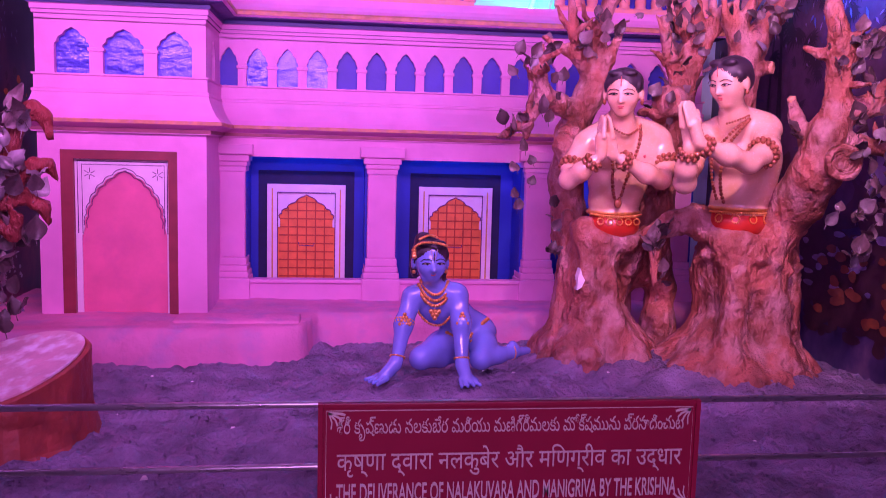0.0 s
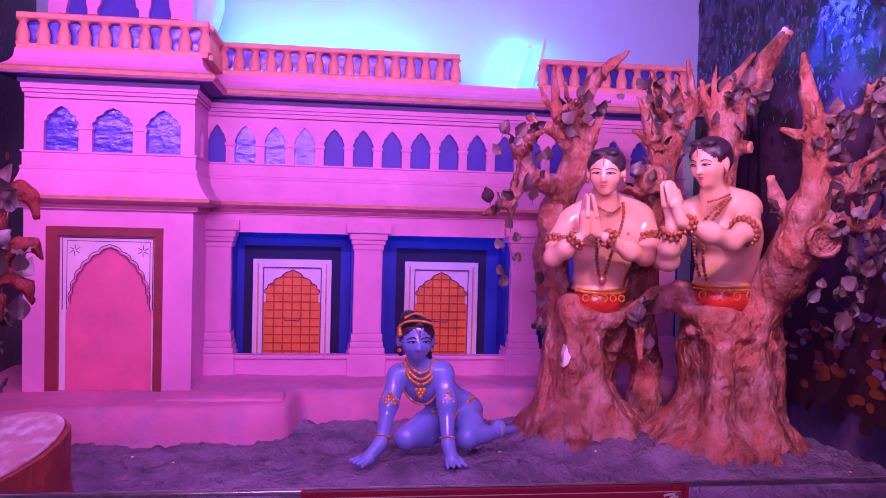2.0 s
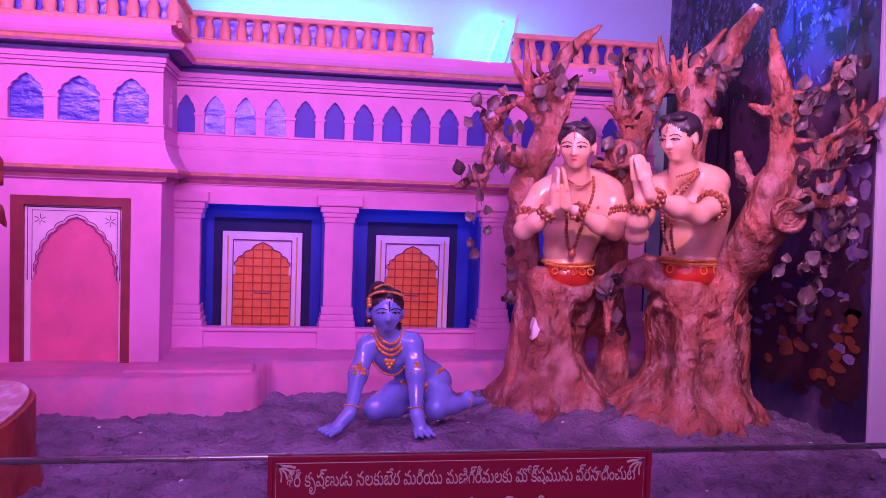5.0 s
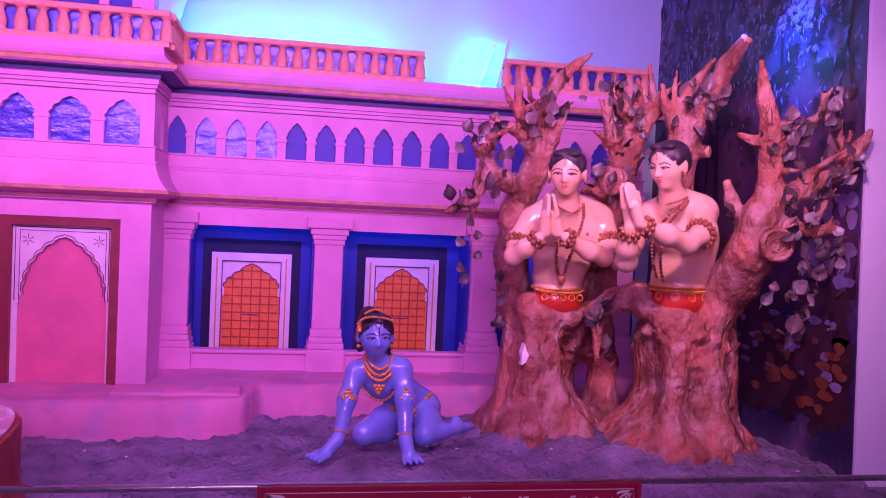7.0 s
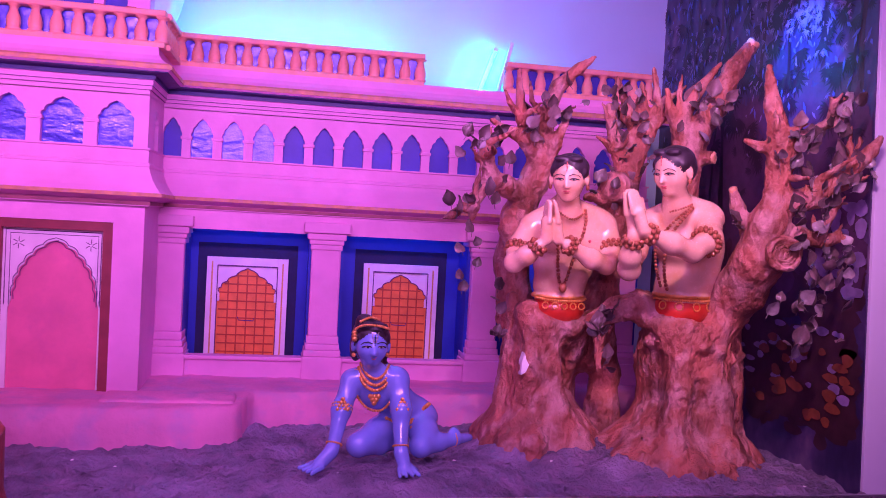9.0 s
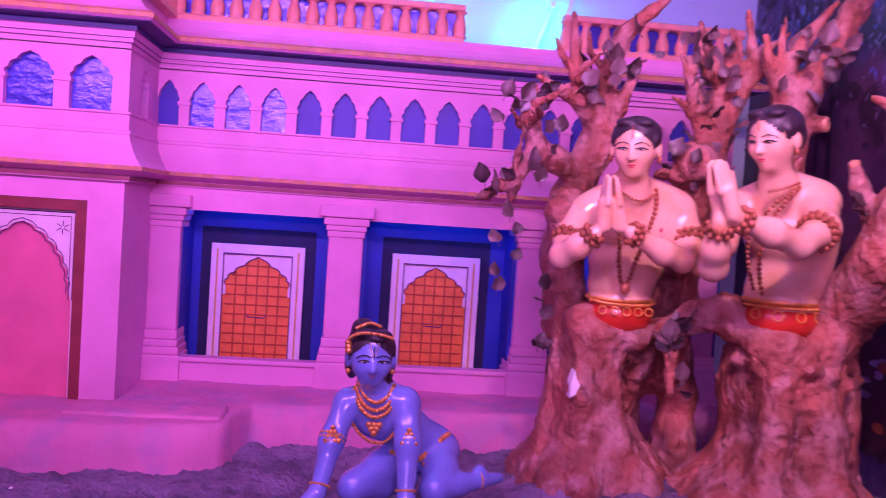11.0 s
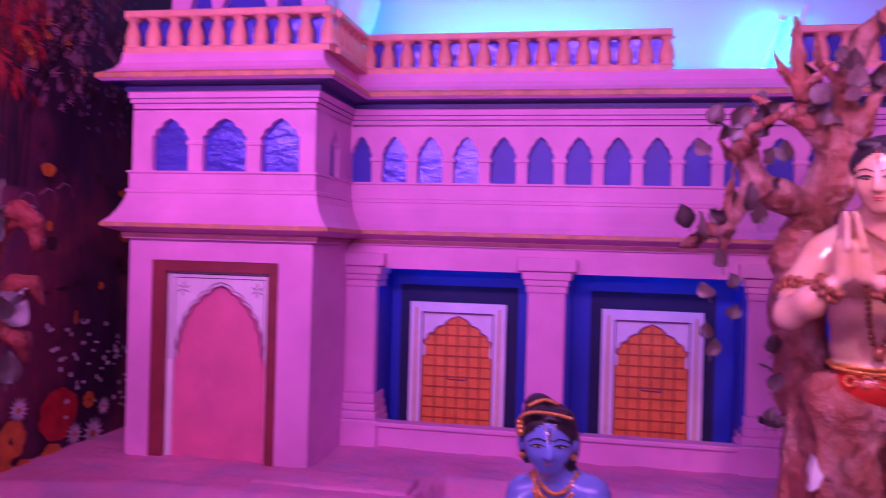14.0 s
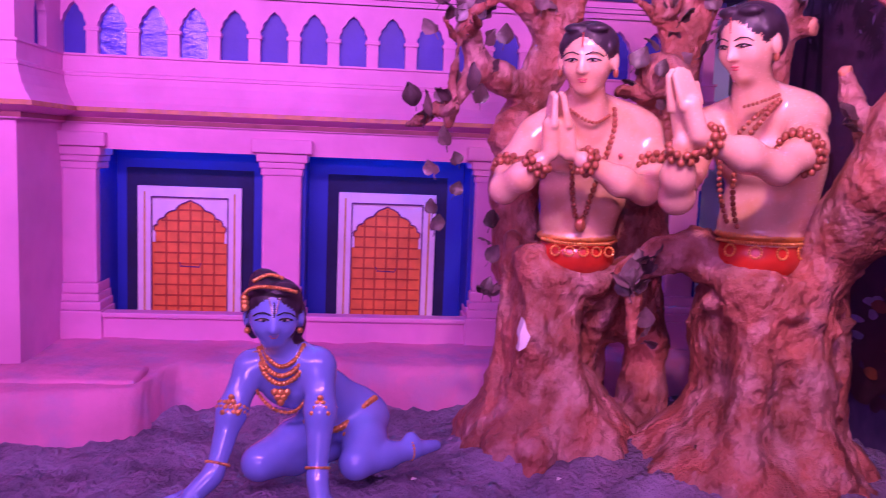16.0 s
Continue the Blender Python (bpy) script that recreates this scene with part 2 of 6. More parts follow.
structure("ground", sheet(-1.66, 2.78, 2.40, 5.78, 0.022, soil_height), SOIL, "lumpy grey soil with clods on the stage", smooth=True)
structure("ground_apron", boxes(((-5, 2.46, 0.3), (-1.66, 3.2, 0.66)), ((2.78, 2.46, 0.3), (6, 3.53, 0.66))), SOIL)


def terrace_edge(x):
    e = 4.27 + 0.10 * (x + 0.8) + 0.03 * math.sin(5 * x) + 0.015 * noise.noise(Vector((x * 6, 0, 0)))
    if x > 0.02:
        s = min(1, (x - 0.02) / 0.07)
        e += (4.74 - e) * s * s * (3 - 2 * s)
    return e + (0.25 * max(0, x - 1.4))


def terrace_height(x, y):
    d = (y - terrace_edge(x)) / 0.10
    s = max(0.0, min(1.0, d + 0.55))
    s = 1 - (1 - s) ** 2.4
    p = Vector((x, y, 3))
    return 0.52 + 0.325 * s + 0.006 * noise.noise(p * 6) + 0.004 * noise.noise(p * 19) + 0.012 * noise.noise(p * 2.3) + 0.05 * (1 - s) * noise.noise(p * 9)


tagged(linked("terrace", sheet(-1.66, 2.5, 3.9, 5.5, 0.022, terrace_height), TERRACE, None, "pink plastered mud terrace in front of the model palace", True), category="terrace", kind="structure")
tagged(linked("doorstep", boxes(((-0.64, 4.43, 0.78), (0.0, 4.66, 0.862)), bevel=0.018), TERRACE, None, "low pink plaster step beside the doorway", True), category="step")

# ---- the model palace ----
palace = thing("model_palace", "pink plaster model palace with blue windows and balustrades", "model building")
T, A, C, W = 4.704, 5.20, 5.154, 5.49
XL, XT, XR = -1.352, -0.502, 2.43
LINE = [(XL, 5.6), (XL, T), (XT, T), (XT, A), (XR, A), (XR, 5.6)]


def arcade(name, bays, z0, z1, y0, y1, spring, apex, x_from, x_to):
    """A wall with a row of cusped openings; z0 is the sill."""
    outline = [(x_from, z0)]
    for xl, xr in bays:
        outline += [(xl, z0)] + arch(xl, xr, spring, apex, 3, 0.10, point=0.36) + [(xr, z0)]
    outline += [(x_to, z0), (x_to, z1), (x_from, z1)]
    return plate(bmesh.new(), outline, y0, y1)


# tower, lower storey, with a deep doorway
DL, DR, DZ = -1.243, -0.653, 1.709
bm = plate(bmesh.new(), [(XL, 0.70), (DL, 0.70), (DL, DZ), (DR, DZ), (DR, 0.70), (XT, 0.70), (XT, 1.84), (XL, 1.84)], T, T + 0.16)
part("tower_front_wall", bm, PINK, palace)
part("tower_side_wall", boxes(((XT - 0.10, T + 0.16, 0.70), (XT, A + 0.35, 1.84))), PINK, palace)
part("tower_far_wall", boxes(((XL, T + 0.16, 0.70), (XL + 0.1, A + 0.35, 1.84))), PINK, palace)
# doorway: maroon reveal, white frame with plum lines, deep pink panel
RE = T + 0.035
bm = plate(bmesh.new(), [(DL, 0.78), (DL + 0.062, 0.78), (DL + 0.062, DZ - 0.047), (DR - 0.048, DZ - 0.047), (DR - 0.048, 0.78), (DR, 0.78), (DR, DZ), (DL, DZ)], T + 0.006, RE + 0.06)
part("door_reveal", bm, MAROON, palace, "maroon painted door surround")
FL, FR, FZ = DL + 0.062, DR - 0.048, DZ - 0.047
door = part("door_panel", boxes(((FL, RE + 0.012, 0.78), (FR, RE + 0.05, FZ))), PINK_DEEP, palace, "deep pink painted door panel, weathered")
bm = bmesh.new()
pts = arch(FL + 0.045, FR - 0.024, 1.30, 1.605, 6, 0.055)
plate(bm, [(FL, 1.26)] + [(FL + 0.034, 1.26)] + pts + [(FR - 0.014, 1.26), (FR, 1.26), (FR, FZ), (FL, FZ)], RE, RE + 0.012)
box(bm, (FL, RE, 0.78), (FL + 0.03, RE + 0.012, 1.26))
box(bm, (FR - 0.014, RE, 0.78), (FR, RE + 0.012, 1.26))
part("door_arch", bm, WHITE, palace, "white scalloped arch surround")


def ribbon(bm, pts, width, y):
    """A painted line along points of (x, z)."""
    prev = None
    for i, (x, z) in enumerate(pts):
        x0, z0 = pts[max(0, i - 1)]
        x1, z1 = pts[min(len(pts) - 1, i + 1)]
        d = Vector((x1 - x0, z1 - z0)).normalized() * width / 2
        pair = (bm.verts.new((x - d.y, y, z + d.x)), bm.verts.new((x + d.y, y, z - d.x)))
        if prev:
            bm.faces.new((prev[0], prev[1], pair[1], pair[0]))
        prev = pair
    return bm


bm = bmesh.new()
for k in range(2):
    o = 0.014 + 0.022 * k
    ribbon(bm, [(FL + o, 1.27), (FL + o, FZ - o * 0.8), (FR - o * 0.7, FZ - o * 0.8), (FR - o * 0.7, 1.27)], 0.0055 - 0.001 * k, RE - 0.0025)
ribbon(bm, [(x, z + 0.012) for x, z in pts], 0.0045, RE - 0.0022)
ribbon(bm, [(x + (0.012 if x < -0.93 else -0.012), z - 0.002) for x, z in pts], 0.0045, RE - 0.0018)
for cx in (FL + 0.075, FR - 0.06):
    for k in range(6):
        a = k * math.pi / 3 + 0.3
        ribbon(bm, [(cx + 0.006 * math.cos(a), 1.585 + 0.006 * math.sin(a)), (cx + 0.03 * math.cos(a + 0.2), 1.585 + 0.03 * math.sin(a + 0.2))], 0.004, RE - 0.0026)
part("door_line_work", bm, PLUM, palace, "plum painted lines and star motifs")

# lower ledge, upper cornice, string courses
LEDGE = [(-0.05, 1.80), (0.022, 1.80), (0.024, 1.826), (0.070, 1.842), (0.088, 1.848), (0.088, 1.868), (0.062, 1.895), (0.040, 1.93), (0.022, 1.97), (0.014, 2.00), (0.018, 2.004), (0.018, 2.016), (0.008, 2.022), (0.008, 2.085), (0.016, 2.09), (0.016, 2.098), (-0.05, 2.098)]
part("lower_ledge", sweep(bmesh.new(), LEDGE, LINE), PINK, palace)
part("lower_ledge_edge", sweep(bmesh.new(), [(0.076, 1.846), (0.093, 1.850), (0.093, 1.866), (0.080, 1.872)], LINE), GOLDLINE, palace, "ochre painted ledge edge")
CORN = [(-0.05, 2.47), (0.10, 2.478), (0.112, 2.486), (0.112, 2.505), (0.09, 2.520), (0.062, 2.54), (0.044, 2.565), (0.038, 2.60), (0.038, 2.612), (-0.05, 2.612)]
part("upper_cornice", sweep(bmesh.new(), CORN, LINE), PINK, palace)
part("upper_cornice_edge", sweep(bmesh.new(), [(0.10, 2.484), (0.117, 2.488), (0.117, 2.506), (0.098, 2.518)], LINE), GOLDLINE, palace, "ochre painted cornice edge")
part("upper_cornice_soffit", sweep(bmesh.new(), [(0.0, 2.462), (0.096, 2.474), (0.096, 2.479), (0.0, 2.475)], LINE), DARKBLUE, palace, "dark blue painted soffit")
FRIEZE = [(-0.05, 2.365), (0.0, 2.365), (0.0, 2.392), (0.010, 2.396), (0.010, 2.412), (0.016, 2.416), (0.016, 2.440), (0.024, 2.446), (0.024, 2.466), (-0.05, 2.466)]
part("frieze", sweep(bmesh.new(), FRIEZE, LINE), PINK, palace)

for z, o in ((2.393, 0.004), (2.413, 0.0125)):
    part("frieze_groove", sweep(bmesh.new(), [(o - 0.006, z), (o + 0.003, z), (o + 0.003, z + 0.0035), (o - 0.006, z + 0.0035)], LINE), PLUM, palace, "dark painted groove line")

# Cornice shadow on the frieze, built as a dark blue strip.
part("frieze_shadow_band", sweep(bmesh.new(), [(0.022, 2.444), (0.0275, 2.444), (0.0275, 2.4655), (0.022, 2.4655)], LINE), DARKBLUE, palace, "dark blue band standing in for the shadow under the cornice")
# The brownish shadow line below the ledge, laid on the wall as a coloured strip.
part("ledge_shade_band", sweep(bmesh.new(), [(0.02, 1.806), (0.0265, 1.806), (0.0275, 1.8245), (0.02, 1.8245)], LINE), BROWNBAND, palace, "brown band standing in for the shade under the ledge")

# upper storey arcades
bays = [(-1.257, -1.085), (-1.019, -0.815), (-0.75, -0.573)]
part("tower_arcade", arcade("tower_arcade", bays, 2.098, 2.37, T, T + 0.05, 2.225, 2.33, XL, XT), PINK, palace)
side = [(-0.461 + 0.1735 * k - 0.061, -0.461 + 0.1735 * k + 0.061) for k in range(1, 17)]
part("gallery_arcade", arcade("gallery_arcade", [(-0.5015, -0.398)] + side, 2.075, 2.37, A, A + 0.05, 2.21, 2.318, XT - 0.003, XR), PINK, palace)
m = arcade("x", [(4.90, 5.03)], 2.075, 2.37, 0, 0.05, 2.215, 2.322, T + 0.05, A)
for v in m.verts:
    v.co = Vector((XT - v.co.y, v.co.x, v.co.z))
part("tower_side_arcade", m, PINK, palace)
for xl, xr in bays:
    part("window_pane", boxes(((xl - 0.01, T + 0.034, 2.09), (xr + 0.01, T + 0.04, 2.35))), FOIL, palace, "crinkled blue foil window pane")
for k, (xl, xr) in enumerate([(-0.5, -0.398)] + side):
    part("window_pane", boxes(((xl - 0.01, A + 0.034, 2.06), (xr + 0.01, A + 0.04, 2.34))), FOIL if k in (1, 2, 3, 13, 14) else FOIL_FLAT, palace, "blue window pane")
part("window_pane", boxes(((XT - 0.04, 4.89, 2.06), (XT - 0.034, 5.04, 2.34))), FOIL_FLAT, palace)


def capital_band(x, y, z, w):
    return boxes(((x - w, y - 0.006, z - 0.010), (x + w, y + 0.03, z + 0.008)), bevel=0.003)


for a, b in zip(bays, bays[1:]):
    part("column_capital", capital_band((a[1] + b[0]) / 2, T, 2.222, (b[0] - a[1]) / 2 + 0.008), PINK, palace)
cols = [(-0.5015, -0.398)] + side
for a, b in zip(cols, cols[1:]):
    part("column_capital", capital_band((a[1] + b[0]) / 2, A, 2.207, (b[0] - a[1]) / 2 + 0.007), PINK, palace)

# lower storey of the long front: lintel, sill wall, blue recesses
part("lintel", boxes(((XT, A - 0.01, 1.69), (XR, A + 0.03, 1.81))), PINK, palace)
part("recess_ceiling", boxes(((XT, A + 0.03, 1.76), (XR, W + 0.05, 1.80))), BLUE, palace)
part("sill_wall", boxes(((XT, C + 0.012, 0.70), (XR, C + 0.07, 0.945)), bevel=0.004), PINK, palace)
part("sill", boxes(((XT, C - 0.004, 0.943), (XR, C + 0.08, 0.966)), bevel=0.006), PINK, palace)
part("recess_wall", boxes(((XT, W + 0.006, 0.70), (XR, W + 0.05, 1.76))), BLUE, palace, "royal blue painted recess wall")
for x0, x1 in ((XT, -0.352), (0.352, 0.556), (1.314, 1.52), (2.2, XR)):
    part("recess_side", boxes(((x0, C + 0.08, 0.70), (x1, W + 0.006, 1.76))), BLUE, palace)
part("palace_end_wall", boxes(((XR - 0.08, A + 0.05, 0.7), (XR, NORTH - 0.02, 2.60))), PINK, palace)
part("palace_roof", boxes(((XL + 0.05, T + 0.05, 2.56), (XT - 0.05, NORTH - 0.03, 2.60)), ((XT - 0.05, A + 0.05, 2.56), (XR - 0.08, NORTH - 0.03, 2.60))), PINK, palace)


def pillar(x, w, name="pillar"):
    """A square pillar with moulded foot and capital."""
    p = part(name, boxes(((x - w, C + 0.03, 1.09), (x + w, C + 0.2, 1.62)), bevel=0.012), PINK, palace)
    h = w + 0.03
    bm = boxes(((x - h, C - 0.012, 0.70), (x + h, C + 0.2, 0.972)), ((x - h + 0.008, C, 0.972), (x + h - 0.008, C + 0.2, 1.01)), ((x - h + 0.016, C + 0.008, 1.01), (x + h - 0.016, C + 0.2, 1.045)), ((x - w - 0.008, C + 0.02, 1.045), (x + w + 0.008, C + 0.2, 1.092)), bevel=0.008)
    part("pillar_foot", bm, PINK, p)
    bm = boxes(((x - w - 0.006, C + 0.022, 1.60), (x + w + 0.006, C + 0.2, 1.632)), ((x - w - 0.014, C + 0.014, 1.632), (x + w + 0.014, C + 0.2, 1.66)), ((x - w - 0.026, C + 0.004, 1.66), (x + w + 0.026, C + 0.2, 1.70)), ((x - w - 0.048, C - 0.014, 1.70), (x + w + 0.048, C + 0.2, 1.762)), bevel=0.007)
    part("pillar_capital", bm, PINK, p)
    return p


pillar(0.452, 0.087)
pillar(-0.43, 0.075)
pillar(1.42, 0.087)
pillar(2.33, 0.07)


def lattice_window(x0, x1):
    zt, zb, y = 1.52, 0.80, W
    w = part("window_frame", boxes(((x0, y - 0.022, zb), (x0 + 0.062, y + 0.006, zt)), ((x1 - 0.062, y - 0.022, zb), (x1, y + 0.006, zt)), ((x0 + 0.062, y - 0.022, zt - 0.05), (x1 - 0.062, y + 0.006, zt)), bevel=0.002), WHITE, palace, "white window frame with mustard lines")
    part("black_surround", boxes(((x0 - 0.055, y + 0.001, zb), (x1 + 0.055, y + 0.004, zt + 0.085))), BLACK, w, "black painted surround")
    bm = bmesh.new()
    for o in (0.028,):
        part("mustard_line", boxes(((x0 + o, y - 0.0245, zb), (x0 + o + 0.009, y - 0.02, zt - o))), YELLOW, w)
        part("mustard_line", boxes(((x1 - o - 0.009, y - 0.0245, zb), (x1 - o, y - 0.02, zt - o))), YELLOW, w)
    bm = bmesh.new()
    xl, xr = x0 + 0.062, x1 - 0.062
    box(bm, (xl, y - 0.0245, zb), (xl + 0.005, y - 0.018, zt - 0.05))
    box(bm, (xr - 0.005, y - 0.0245, zb), (xr, y - 0.018, zt - 0.05))
    box(bm, (xl + 0.005, y - 0.0245, zt - 0.055), (xr - 0.005, y - 0.018, zt - 0.048))
    part("plum_line", bm, PLUM, w)
    al, ar = xl + 0.012, xr - 0.012
    pts = arch(al, ar, 1.31, 1.458, 4, 0.07, point=0.45)
    bm = bmesh.new()
    plate(bm, [(xl + 0.005, 1.25), (al + 0.006, 1.25), (al + 0.006, 1.295)] + pts[0:] + [(ar - 0.006, 1.295), (ar - 0.006, 1.25), (xr - 0.005, 1.25), (xr - 0.005, zt - 0.055), (xl + 0.005, zt - 0.055)], y - 0.014, y - 0.006)
    part("spandrel", bm, WHITE, w)
    bm = bmesh.new()
    ribbon(bm, [(x, z - 0.004) for x, z in pts], 0.006, y - 0.0155)
    part("arch_line", bm, PLUM, w)
    part("door_leaf", boxes(((xl, y - 0.006, zb), (xr, y + 0.0005, 1.47))), ORANGE, w, "orange lattice leaf")
    n = 6
    for k in range(1, n):
        x = al + (ar - al) * k / n
        part("lattice_bar", boxes(((x - 0.004, y - 0.0095, zb), (x + 0.004, y - 0.005, 1.31 + 0.13 * math.sin(math.pi * k / n)))), RUST, w)
    for k in range(12):
        z = zb + 0.035 + 0.052 * k
        half = (ar - al) / 2 * (1 if z < 1.31 else max(0.05, 1 - ((z - 1.31) / 0.155) ** 1.3))
        c = (al + ar) / 2
        part("lattice_bar", boxes(((c - half, y - 0.0092, z - 0.004), (c + half, y - 0.005, z + 0.004))), RUST, w)
    c = (al + ar) / 2
    bm = bmesh.new()
    ribbon(bm, [(c - 0.05, 1.155), (c - 0.045, 1.135), (c + 0.045, 1.132), (c + 0.05, 1.15)], 0.006, y - 0.0115)
    part("latch", bm, PLUM, w)
    return w


lattice_window(-0.251, 0.236)
lattice_window(0.702, 1.178)

# balustrades
bm = bmesh.new()
lathe(bm, [(0.036, 0.0), (0.036, 0.012), (0.030, 0.018), (0.034, 0.03), (0.0345, 0.05), (0.030, 0.072), (0.022, 0.095), (0.019, 0.108), (0.023, 0.118), (0.033, 0.124), (0.036, 0.13)], segments=12)
BALUSTER = linked("baluster", bm, CORAL, palace, "peach painted baluster", True)
used = [False]


def balustrade(x0, y0, x1, y1, n, rail=True):
    """A run of balusters between two posts of the line."""
    d = Vector((x1 - x0, y1 - y0))
    length = d.length
    d.normalize()
    nrm = Vector((d.y, -d.x))
    for k in range(n + 1):
        p = Vector((x0, y0)) + d * length * k / n
        if not used[0]:
            ob = BALUSTER
            used[0] = True
        else:
            ob = BALUSTER.copy()
            scene.collection.objects.link(ob)
        ob.location = (p.x, p.y, 2.635)
    a, b = Vector((x0, y0)) - d * 0.02, Vector((x1, y1)) + d * 0.02
    path = [tuple(a), tuple(b)]
    part("bottom_rail", sweep(bmesh.new(), [(-0.034, 2.607), (0.040, 2.607), (0.040, 2.628), (0.032, 2.637), (-0.034, 2.637)], path), CORAL, palace)
    part("top_rail", sweep(bmesh.new(), [(-0.036, 2.762), (0.036, 2.762), (0.042, 2.768), (0.042, 2.788), (0.034, 2.795), (-0.036, 2.795)], path), CORAL, palace)
    part("balustrade_backing", sweep(bmesh.new(), [(-0.03, 2.637), (-0.024, 2.637), (-0.024, 2.762), (-0.03, 2.762)], path), FOIL, palace, "crinkled blue foil behind the balusters")


balustrade(XL - 0.01, T, XT + 0.045, T, 9)
balustrade(XT + 0.045, T + 0.05, XT + 0.045, A - 0.04, 5)
balustrade(XT + 0.08, A, 0.955, A, 15)
balustrade(1.50, A, XR - 0.02, A, 9)

# roof kiosk on the tower
KY = 4.95
kb = [(-1.225, -1.115), (-1.065, -0.845), (-0.795, -0.675)]
part("kiosk_wall", arcade("k", kb, 2.60, 3.25, KY, KY + 0.06, 2.85, 3.06, -1.32, -0.56), PINK, palace)
part("kiosk_side", boxes(((-0.62, KY + 0.06, 2.60), (-0.56, KY + 0.14, 3.25))), PINK, palace)
part("kiosk_side", boxes(((-1.32, KY + 0.06, 2.60), (-1.26, KY + 0.14, 3.25))), PINK, palace)
part("kiosk_roof", boxes(((-1.38, KY - 0.06, 3.25), (-0.50, KY + 0.18, 3.32)), bevel=0.015), PINK, palace)
part("kiosk_pane", boxes(((-1.26, KY + 0.045, 2.60), (-0.62, KY + 0.055, 3.24))), FOIL_FLAT, palace, "blue kiosk pane")
for x in (-1.24, -1.09, -0.82, -0.655):
    part("kiosk_column_foot", boxes(((x - 0.027, KY - 0.012, 2.60), (x + 0.027, KY + 0.03, 2.86)), bevel=0.006), RUST, palace, "red painted column foot")

# white onion dome behind the kiosk
bm = bmesh.new()
DX, DY = -0.80, 5.42
lathe(bm, [(0.24, 2.60), (0.25, 2.74), (0.28, 2.84), (0.325, 2.94), (0.35, 3.04), (0.345, 3.14), (0.29, 3.28), (0.19, 3.40), (0.04, 3.5)], (DX, DY, 0), 56)
for v in bm.verts:
    a = math.atan2(v.co.y - DY, v.co.x - DX)
    k = 1 + 0.035 * abs(math.cos(7 * a)) - 0.02
    v.co.x, v.co.y = DX + (v.co.x - DX) * k, DY + (v.co.y - DY) * k * 0.85
part("dome", bm, WHITE, palace, "white fluted roof dome", True)

# tube lights behind the parapet
GLOW = bpy.data.materials.new("tube_glow")
GLOW.use_nodes = True
g = GLOW.node_tree.nodes["Principled BSDF"]
g.inputs["Base Color"].default_value = (0.8, 0.9, 1, 1)
g.inputs["Emission Color"].default_value = (0.0, 0.56, 1.0, 1)
g.inputs["Emission Strength"].default_value = 88


def tube_light(a, b, label):
    ob = thing("tube_light", label, "lamp", "tube lights behind the palace")
    v = (Vector(b) - Vector(a)).normalized()
    part("glass_tube", tube(bmesh.new(), [a, b], [0.014, 0.014], 10), GLOW, ob, "glowing cyan tube", True)
    part("end_cap", tube(bmesh.new(), [Vector(a) - v * 0.03, Vector(a)], [0.018, 0.018], 10), WHITE, ob)
    part("end_cap", tube(bmesh.new(), [b, Vector(b) + v * 0.03], [0.018, 0.018], 10), WHITE, ob)
    return ob


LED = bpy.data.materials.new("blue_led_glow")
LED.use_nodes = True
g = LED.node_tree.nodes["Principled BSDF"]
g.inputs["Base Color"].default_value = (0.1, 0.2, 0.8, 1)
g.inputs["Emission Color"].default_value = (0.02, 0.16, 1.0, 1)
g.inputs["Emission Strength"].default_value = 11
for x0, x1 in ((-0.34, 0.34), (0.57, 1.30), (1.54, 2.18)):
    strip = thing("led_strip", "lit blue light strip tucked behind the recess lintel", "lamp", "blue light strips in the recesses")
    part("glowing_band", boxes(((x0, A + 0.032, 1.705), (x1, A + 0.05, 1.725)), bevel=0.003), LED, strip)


tube_light((1.42, 5.73, 2.64), (1.53, 5.73, 2.96), "lit cyan tube light leaning behind the parapet")
tube_light((-0.35, 5.60, 2.66), (0.85, 5.60, 2.66), "lit cyan tube light lying behind the balustrade")
tagged(linked("batten", boxes(((-0.012, -0.012, -0.17), (0.012, 0.012, 0.17)), bevel=0.003), WHITE, None, "thin white batten leaning on the back wall"), category="batten").matrix_world = pose(1.605, 5.72, 2.87, 0, 14, 0)

# ---- railing and sign board ----
rail = thing("railing", "brushed steel railing with two round bars", "railing")
RY = 2.36
for z in (1.052, 0.876):
    part("bar", tube(bmesh.new(), [(-5, RY, z - 0.006), (6, RY, z + 0.018)], [0.0095, 0.0095], 12), STEEL, rail, smooth=True)
for x in (-2.4, 3.6):
    part("post", tube(bmesh.new(), [(x, RY + 0.02, 0.55), (x, RY + 0.02, 1.10)], [0.022, 0.022], 14), STEEL, rail, smooth=True)

sign = thing("sign_board", "maroon notice board with silver lettering hung on the railing", "sign")
SX0, SX1, SZ0, SZ1, SY = 0.152, 1.214, 0.745, 1.068, 2.33
part("board", boxes(((SX0, SY, SZ0), (SX1, SY + 0.008, SZ1)), bevel=0.002), SIGN, sign)
part("frame", boxes(((SX0 - 0.006, SY - 0.006, SZ0), (SX0 + 0.008, SY + 0.012, SZ1)), ((SX1 - 0.008, SY - 0.006, SZ0), (SX1 + 0.006, SY + 0.012, SZ1)), ((SX0 + 0.008, SY - 0.006, SZ1 - 0.012), (SX1 - 0.008, SY + 0.012, SZ1)), ((SX0 + 0.008, SY - 0.006, SZ0), (SX1 - 0.008, SY + 0.012, SZ0 + 0.012)), bevel=0.002), SIGN, sign)
bm = bmesh.new()
